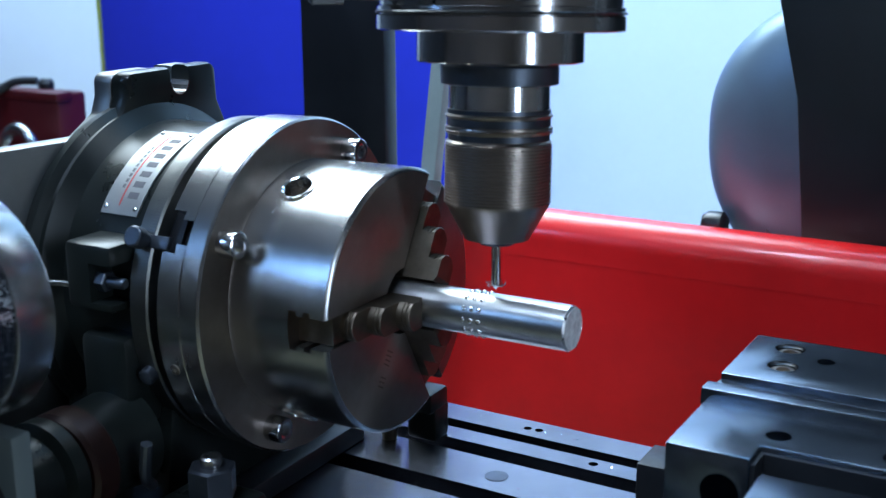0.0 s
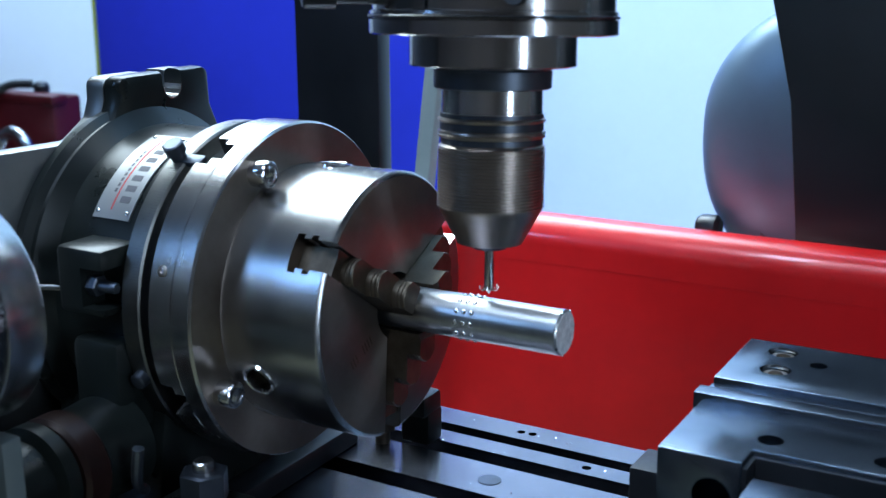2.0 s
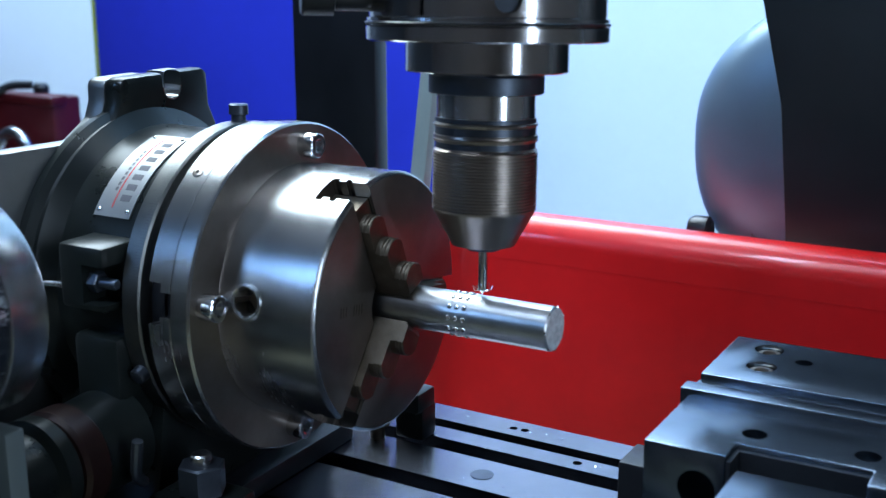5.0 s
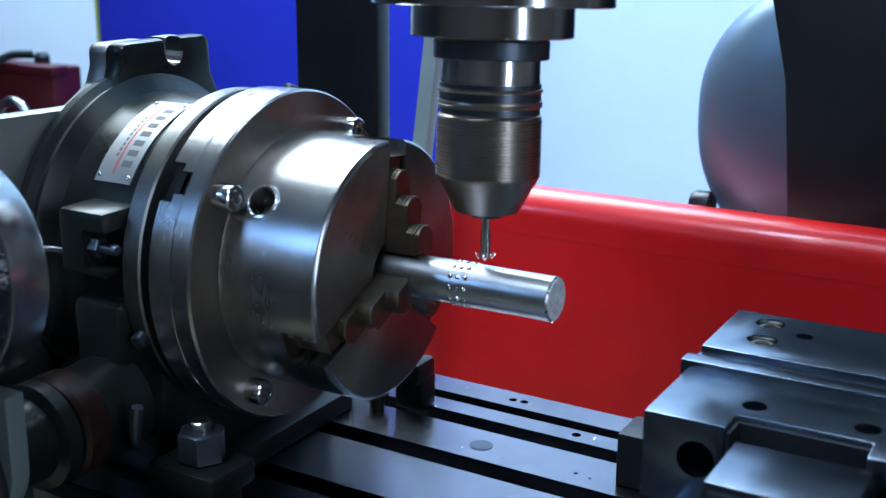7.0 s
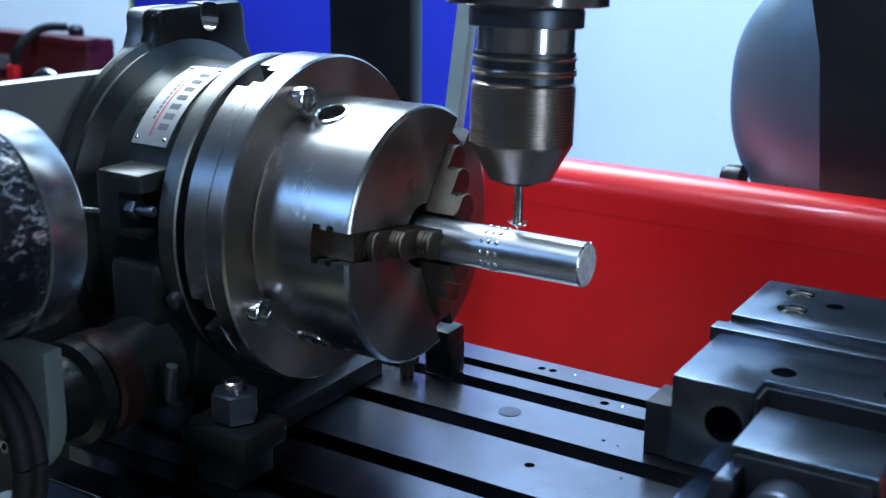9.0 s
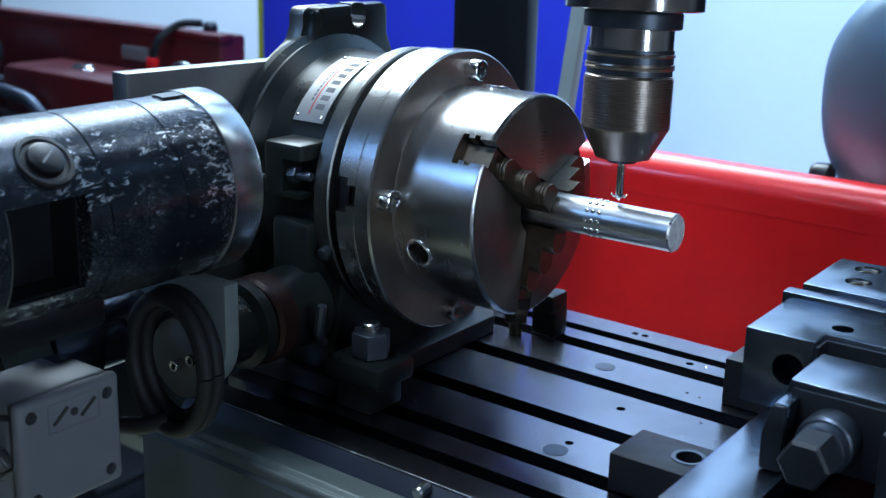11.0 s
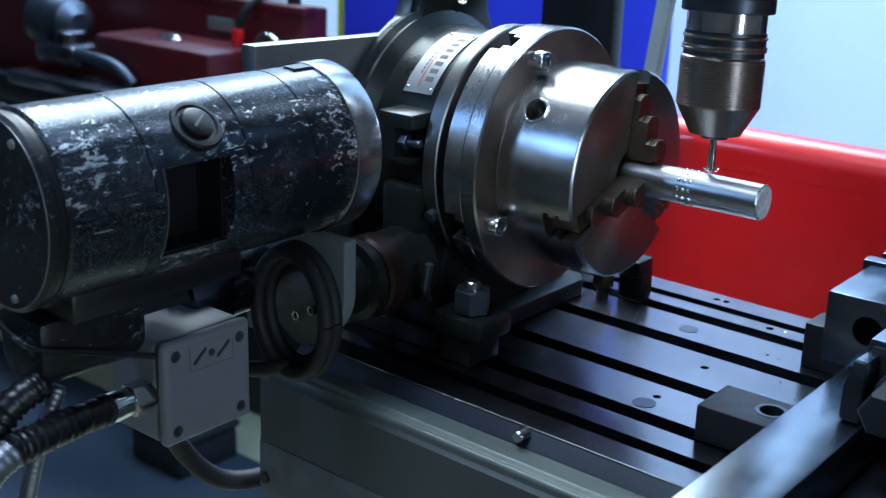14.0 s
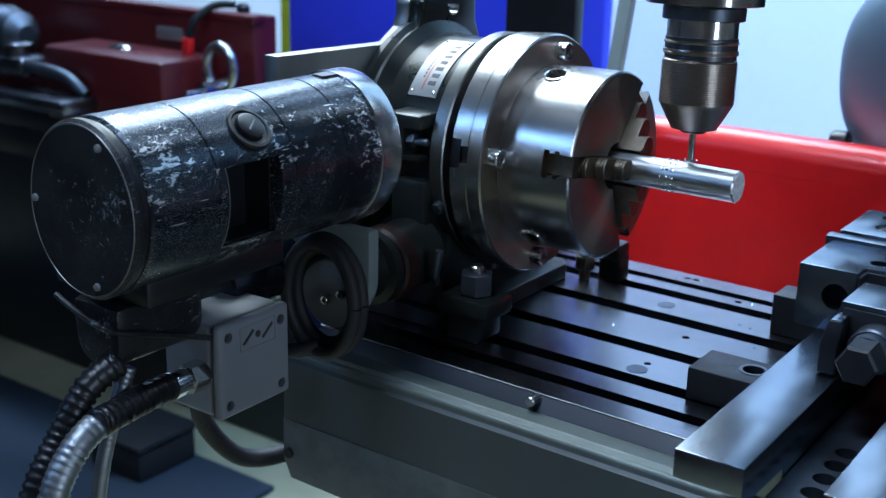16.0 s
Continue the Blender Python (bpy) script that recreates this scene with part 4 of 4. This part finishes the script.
    part("recess_back", prism([(0.0895, 0.9304), (0.0895, 0.9490), (0.0925, 0.9635), (0.1400, 0.9635), (0.1430, 0.9490), (0.1430, 0.9304)], "y", -0.0715, -0.0701, 0.0004), BLACKSTEEL, nb, "blackened recess")
    for xa, xb, lean in ((0.0870, 0.0965, 0.0035), (0.1360, 0.1455, -0.0035)):
        side = [(xa, 0.9302), (xa, 0.9480), (xa + max(lean, 0), 0.9610), (xb + min(lean, 0), 0.9610), (xb, 0.9480), (xb, 0.9302)]
        prong = part("prong", prism(side, "y", -0.0860, -0.0716, 0.001), VISE, nb)
        part("black_face", prism([(x, z) if z > 0.94 else (x, 0.9310) for x, z in side], "y", -0.0890, -0.0862, 0.0008), BLACKSTEEL, prong, "blackened face plate")
    part("screw", turned([(-0.0985, 0.0070), (-0.0302, 0.0070), (-0.0300, 0.0095)] + [(-0.0298 + 0.0007 * k, 0.0106 if k % 2 else 0.0092) for k in range(30)], "y", (0.1120, 0, 0.9465), 40), BLUED, v, "dark threaded vise screw")
    part("screw_collar", turned([(-0.0717, 0.0125), (-0.0830, 0.0125), (-0.0840, 0.0115)], "y", (0.1120, 0, 0.9465), 40), BLUED, v, "dark worn collar")
    part("screw_collar", turned([(-0.0841, 0.0108), (-0.0895, 0.0108), (-0.0900, 0.0100)], "y", (0.1120, 0, 0.9465), 40), BLUED, v, "dark worn collar")
    part("hexagon_head", turned([(-0.0901, 0.0104), (-0.0910, 0.0112), (-0.1070, 0.0112), (-0.1086, 0.0098)], "y", (0.1120, 0, 0.9465), 6), BLACKSTEEL, v, "worn hexagon screw head")
    part("recess_wall", joined(block(0.0848, 0.1371, -0.0105, -0.0087, 0.9304, 0.9655, 0), block(0.0846, 0.0862, -0.0228, -0.0106, 0.9304, 0.9655, 0), block(0.0848, 0.1371, -0.0228, -0.0107, 0.9301, 0.9310, 0)), BLACKSTEEL, mj, "oily black recess")
    s = thing("stop_block", "small blackened steel stop block beside the vise", "stop block")
    part("block", block(0.008, 0.043, 0.062, 0.088, TOP, 0.915, 0.001), BLACKSTEEL, s)
    b = thing("clamp_block", "blackened steel clamp block with a bored hole on the table", "clamp block")
    cb = part("block", block(0.0075, 0.0640, -0.0720, -0.0370, TOP, 0.907, 0.0012), BLACKSTEEL, b)
    cut(cb, turned([(0.895, 0.0062), (0.92, 0.0062)], "z", (0.0405, -0.053, 0), 32))
    part("washer", turned([(0.9071, 0.0086), (0.9074, 0.0085), (0.9074, 0.0064), (0.9000, 0.0062)], "z", (0.0405, -0.053, 0), 36, False), BLUED, cb)
    rng = random.Random(4)
    ch = []
    for k in range(80):
        x, y = rng.uniform(-0.13, 0.04), rng.choice((rng.uniform(-0.085, 0.14), rng.uniform(0.1, 0.141)))
        if any(a - 0.002 < y < b_ + 0.002 for a, b_ in ((0.1126, 0.1226), (0.0848, 0.0985), (0.0357, 0.0507), (-0.0238, -0.0098), (-0.0754, -0.0624), (-0.1037, -0.0927))):
            continue
        if x > 0 and -0.08 < y < -0.03:
            continue
        s_ = rng.choice((0.0002, 0.00025, 0.0003, 0.0004, 0.0006))
        ch.append(moved(block(-s_, s_ * 1.6, -s_ * 0.5, s_ * 0.5, 0, s_ * 0.4, 0), pose(x, y, TOP + 0.0001, 0, rng.uniform(-25, 0), rng.uniform(0, 180))))
    c = tagged(part("swarf", joined(*ch), BRIGHT), "tiny bright aluminium chips strewn on the table", "swarf", kind="stuff")


vise()


# ---- spindle, moving ----
def spindle():
    s = thing("milling_spindle", "steel milling spindle nose holding a keyless drill chuck", "spindle", at=(-0.035, 0, 1.0))
    quill = part("quill", turned([(0.1235, 0.0515), (0.1240, 0.0522), (0.1295, 0.0522), (0.1299, 0.0518), (0.1300, 0.0508), (0.1317, 0.0508), (0.1318, 0.0520), (0.1332, 0.0518), (0.1336, 0.0508), (0.22, 0.0508), (0.62, 0.0508)], "z"), SPINDLE_STEEL, s, "turned steel quill collar")
    cut(quill, moved(block(-0.0008, 0.0008, -0.06, -0.04, 0.134, 0.3, 0), Matrix.Rotation(radians(-3.3), 4, "Z")),
        moved(joined(turned([(-0.06, 0.0055), (-0.044, 0.0055)], "y", (0, 0, 0.1405), 32)), Matrix.Rotation(radians(36.3), 4, "Z")))
    part("seal_ring", turned([(0.1302, 0.0500), (0.1303, 0.0524), (0.1311, 0.0527), (0.1315, 0.0522), (0.1316, 0.0500)], "z"), RUBBER, quill, "black seal ring")
    part("recessed_screw", moved(turned([(-0.0445, 0.005), (-0.0475, 0.005), (-0.0475, 0.002)], "y", (0, 0, 0.1405), 24), Matrix.Rotation(radians(36.3), 4, "Z")), BLUED, quill)
    part("clamp_bolt", moved(turned([(0.0495, 0.0052), (0.066, 0.0052), (0.0665, 0.0072), (0.0790, 0.0072), (0.0800, 0.0062)], "x", (0, 0, 0.1405), 28), Matrix.Rotation(radians(222), 4, "Z")), BLACK, s, "black clamping bolt")
    turn = part("spindle_nut", turned([(0.1105, 0.0345), (0.1110, 0.0353), (0.1232, 0.0353), (0.1234, 0.0345)], "z"), SPINDLE_STEEL, s, "turned steel spindle nose")
    prof = [(0.0345, 0.0120), (0.0350, 0.0140), (0.0500, 0.0222), (0.0508, 0.0226)]
    z = 0.0510
    while z < 0.0760:
        prof += [(z, 0.0226), (z + 0.0002, 0.0230), (z + 0.0008, 0.0230), (z + 0.0010, 0.0222), (z + 0.0012, 0.0222)]
        z += 0.00135
    prof += [(0.0772, 0.0228), (0.0778, 0.0222), (0.0782, 0.0217), (0.0808, 0.0217), (0.0811, 0.0228), (0.0822, 0.0230), (0.0827, 0.0225), (0.0830, 0.0230), (0.0838, 0.0228), (0.0841, 0.0219), (0.0874, 0.0219), (0.0877, 0.0228), (0.0884, 0.0230), (0.0890, 0.0226), (0.0893, 0.0219), (0.0912, 0.0219)]
    dc = part("drill_chuck", turned(prof, "z"), CHUCKBODY, s, "brown-grey keyless drill chuck with fine grooves")
    for z0, z1, rr in ((0.0783, 0.0807, 0.02185), (0.0842, 0.0873, 0.02205), (0.0894, 0.0911, 0.02205)):
        part("dark_band", turned([(z0, rr), (z1, rr)], "z"), BLUED, dc, "dark polished band")
    part("bright_sleeve", turned([(0.0913, 0.0215), (0.1012, 0.0215)], "z"), BRIGHT, dc, "bright polished sleeve")
    part("dark_collar", turned([(0.1013, 0.0240), (0.1018, 0.0250), (0.1088, 0.0251), (0.1098, 0.0243), (0.1103, 0.0200), (0.1106, 0.0200)], "z"), BLUED, dc, "dark collar")
    part("chuck_mouth", turned([(0.0325, 0.0072), (0.0344, 0.0085)], "z", steps=40), BLUED, dc)
    bit = part("drill_bit", turned([(0.0120, 0.0001), (0.0132, 0.0009), (0.0140, 0.0017), (0.0150, 0.0021), (0.0324, 0.0021)], "z", steps=24), BRIGHT, dc, "slim bright drill bit")
    rng = random.Random(9)
    curls = []
    for k in range(9):
        a = 2 * math.pi * k / 9
        r0 = 0.0016
        curls.append(tube([(r0 * math.cos(a), r0 * math.sin(a), 0.0140), (0.0036 * math.cos(a + 0.4), 0.0036 * math.sin(a + 0.4), 0.0138 + rng.uniform(0, 0.0012)),
                           (0.0046 * math.cos(a + 0.9), 0.0046 * math.sin(a + 0.9), 0.0150 + rng.uniform(0, 0.0015))], 0.00022, 5))
    part("chip_curl", joined(*curls), BRIGHT, bit)
    part("flute", joined(*[moved(block(-0.0003, 0.0003, 0.0013, 0.0022, 0.0145, 0.026, 0), Matrix.Rotation(a, 4, "Z")) for a in (0, math.pi)]), BLUED, bit)
    return s, dc


spin_head, drill_chuck = spindle()


# ---- red lathe in the background ----
def lathe():
    L = thing("lathe", "dark red lathe standing behind the milling machine", "lathe")
    part("bed_cover", block(-3.2, -1.285, 0.90, 0.962, 0.621, 0.921, 0.006), DARKRED, L)
    part("cover_rim", block(-3.2, -1.28, 0.894, 0.93, 0.909, 0.925, 0.004), DARKRED, L)
    part("bed", block(-3.2, -1.25, 0.93, 1.019, 0.54, 0.62, 0.01), BLACK, L)
    part("base", block(-3.1, -1.30, 1.02, 1.25, 0.0, 0.62, 0.01), BLACK, L)
    part("bed_rail", block(-3.2, -1.30, 0.84, 0.899, 0.6402, 0.7008, 0.01), BLACK, L)
    part("apron_box", block(-1.72, -1.38, 0.76, 0.899, 0.701, 0.846, 0.012), DARKRED, L)
    part("warning_tag", block(-1.535, -1.468, 0.890, 0.8995, 0.862, 0.886, 0.001), PLATE, L, "small pale plate")
    w = part("handwheel", joined(moved(tube([(0.034 * math.cos(2 * math.pi * k / 20), 0, 0.040 * math.sin(2 * math.pi * k / 20)) for k in range(21)], 0.0100, 12), pose(-1.318, 0.845, 0.832)),
                                 turned([(0.80, 0.006), (0.76, 0.006)], "y", (-1.318, 0.0, 0.795), 16)), STEEL, L, "steel handwheel")
    part("wheel_shaft", turned([(0.80, 0.012), (0.87, 0.012)], "y", (-1.318, 0, 0.80), 24), STEEL, w)
    k = part("lever_knob", joined(turned([(-1.60, 0.010), (-1.585, 0.018), (-1.55, 0.018), (-1.54, 0.010)], "x", (0, 0.83, 0.836), 24), turned([(-1.54, 0.007), (-1.52, 0.014), (-1.505, 0.012)], "x", (0, 0.83, 0.830), 24)), STEEL, L, "bright steel knob")
    part("red_grip", moved(block(-0.009, 0.009, -0.008, 0.008, -0.016, 0.016, 0.003), pose(-1.415, 0.86, 0.862, 0, 8, 0)), RED, L, "bright red grip")
    part("lever", tube([(-1.413, 0.86, 0.875), (-1.405, 0.87, 0.91), (-1.385, 0.90, 0.935), (-1.35, 0.92, 0.938)], 0.007, 10), BLACK, L)
    part("knob", turned([(0.918, 0.012), (0.935, 0.013), (0.941, 0.008)], "z", (-1.34, 0.93, 0), 20), BLACK, L)
    part("chuck", turned([(-1.92, 0.052), (-1.86, 0.055), (-1.85, 0.05), (-1.82, 0.045), (-1.80, 0.02)], "x", (0, 0.79, 0.852), 48), BLUED, L, "dark steel lathe chuck")
    part("tool_post", joined(block(-1.86, -1.73, 0.72, 0.80, 0.78, 0.82, 0.012), turned([(0.82, 0.03), (0.84, 0.03), (0.845, 0.02)], "z", (-1.79, 0.76, 0), 24)), GROUND, L, "steel tool post")
    part("tool_bar", tube([(-1.76, 0.74, 0.805), (-1.68, 0.73, 0.805), (-1.62, 0.74, 0.795), (-1.58, 0.75, 0.765)], 0.012, 12), BLUED, L)
    part("slide", block(-1.90, -1.56, 0.68, 0.80, 0.735, 0.762, 0.006), GROUND, L, "ground steel slide")
    for x, z in ((-1.90, 0.72), (-1.83, 0.70), (-1.90, 0.665)):
        part("apron_knob", turned([(0.60, 0.010), (0.612, 0.016), (0.63, 0.012)], "y", (x, 0, z), 20), STEEL, L)
    for x in (-2.25, -2.1, -1.98):
        part("switch_knob", turned([(0.921, 0.012), (0.94, 0.016), (0.95, 0.010)], "z", (x, 0.93, 0), 20), BLACK, L)
    s = thing("floor_box", "low black box lying on the mat by the lathe", "box")
    part("body", block(-1.58, -1.43, 0.70, 0.85, 0.0142, 0.080, 0.008), SEAT, s)
    part("lid", block(-1.585, -1.425, 0.695, 0.855, 0.0802, 0.095, 0.006), SEAT, s)


lathe()


# ---- what moves ----
TURNS = [(0.0, 29.5), (0.35, 35.6), (1.4, 35.8), (1.6, 43.0), (1.95, 60.5), (2.15, 65.6), (3.35, 65.7), (3.5, 71.5), (3.9, 92.0), (4.15, 96.8), (5.3, 96.8),
         (5.45, 102), (5.8, 121), (6.05, 125.5), (7.25, 125.5), (7.5, 137.6), (7.85, 153), (8.05, 156.3), (9.2, 156.3), (9.4, 163), (9.75, 181), (9.95, 186.4),
         (11.15, 186.6), (11.5, 206.8), (11.75, 215.0), (12.0, 216.5), (12.9, 216.6), (13.1, 221), (13.5, 241), (13.75, 246.8), (14.9, 247.0), (15.0, 251.4), (15.5, 275.3), (15.7, 278.0), (16.0, 278.2)]
FEED = [(0, 0, 0), (0.5, 0.2, -1.1), (1, 0.2, -2.5), (1.5, 0.3, 0), (2, 0.4, 0), (2.5, 0.7, -1.7), (3, 0.8, -1), (3.5, 1.0, 0), (4, 1.1, -0.5), (4.6, 1.2, -2.6), (5.4, 1.3, 0), (6.0, 1.4, 0), (6.5, 1.5, -2.8),
        (7, 1.8, 0), (7.5, 2, 0), (8, 2, 0), (8.6, 2.1, -2.6), (9.3, 2.3, 0), (10.0, 2.6, 0), (10.5, 2.8, -3), (11, 3.0, -0.5), (11.5, 3.2, -0.3), (12, 3.3, -1.5), (12.5, 3.4, -3.2), (13, 3.5, 0),
        (13.5, 3.5, 0), (14, 3.5, -2), (14.5, 3.5, -3), (15, 3.5, -1), (15.5, 3.8, -1.2), (16, 4.2, -3)]


def motions():
    for ob in (chuck, bar):
        walk(ob, [(t, pose(-0.137, 0, 1.0, -a, 0, 0)) for t, a in TURNS])
    # the milling head is set over by a few degrees
    lean = Matrix.Translation((0, 0, 0.012)) @ Matrix.Rotation(radians(-3.4), 4, Vector((0.869, 0.495, 0))) @ Matrix.Rotation(radians(0.85), 4, Vector((-0.495, 0.869, 0))) @ Matrix.Translation((0, 0, -0.012))
    walk(spin_head, [(t, pose(-0.0369 + dx / 1000, 0, 1.0 + dz / 1000) @ lean) for t, dx, dz in FEED])
    walk(drill_chuck, [(k / 10, pose(0, 0, 0, 0, 0, 79.0 * k)) for k in range(161)])


motions()
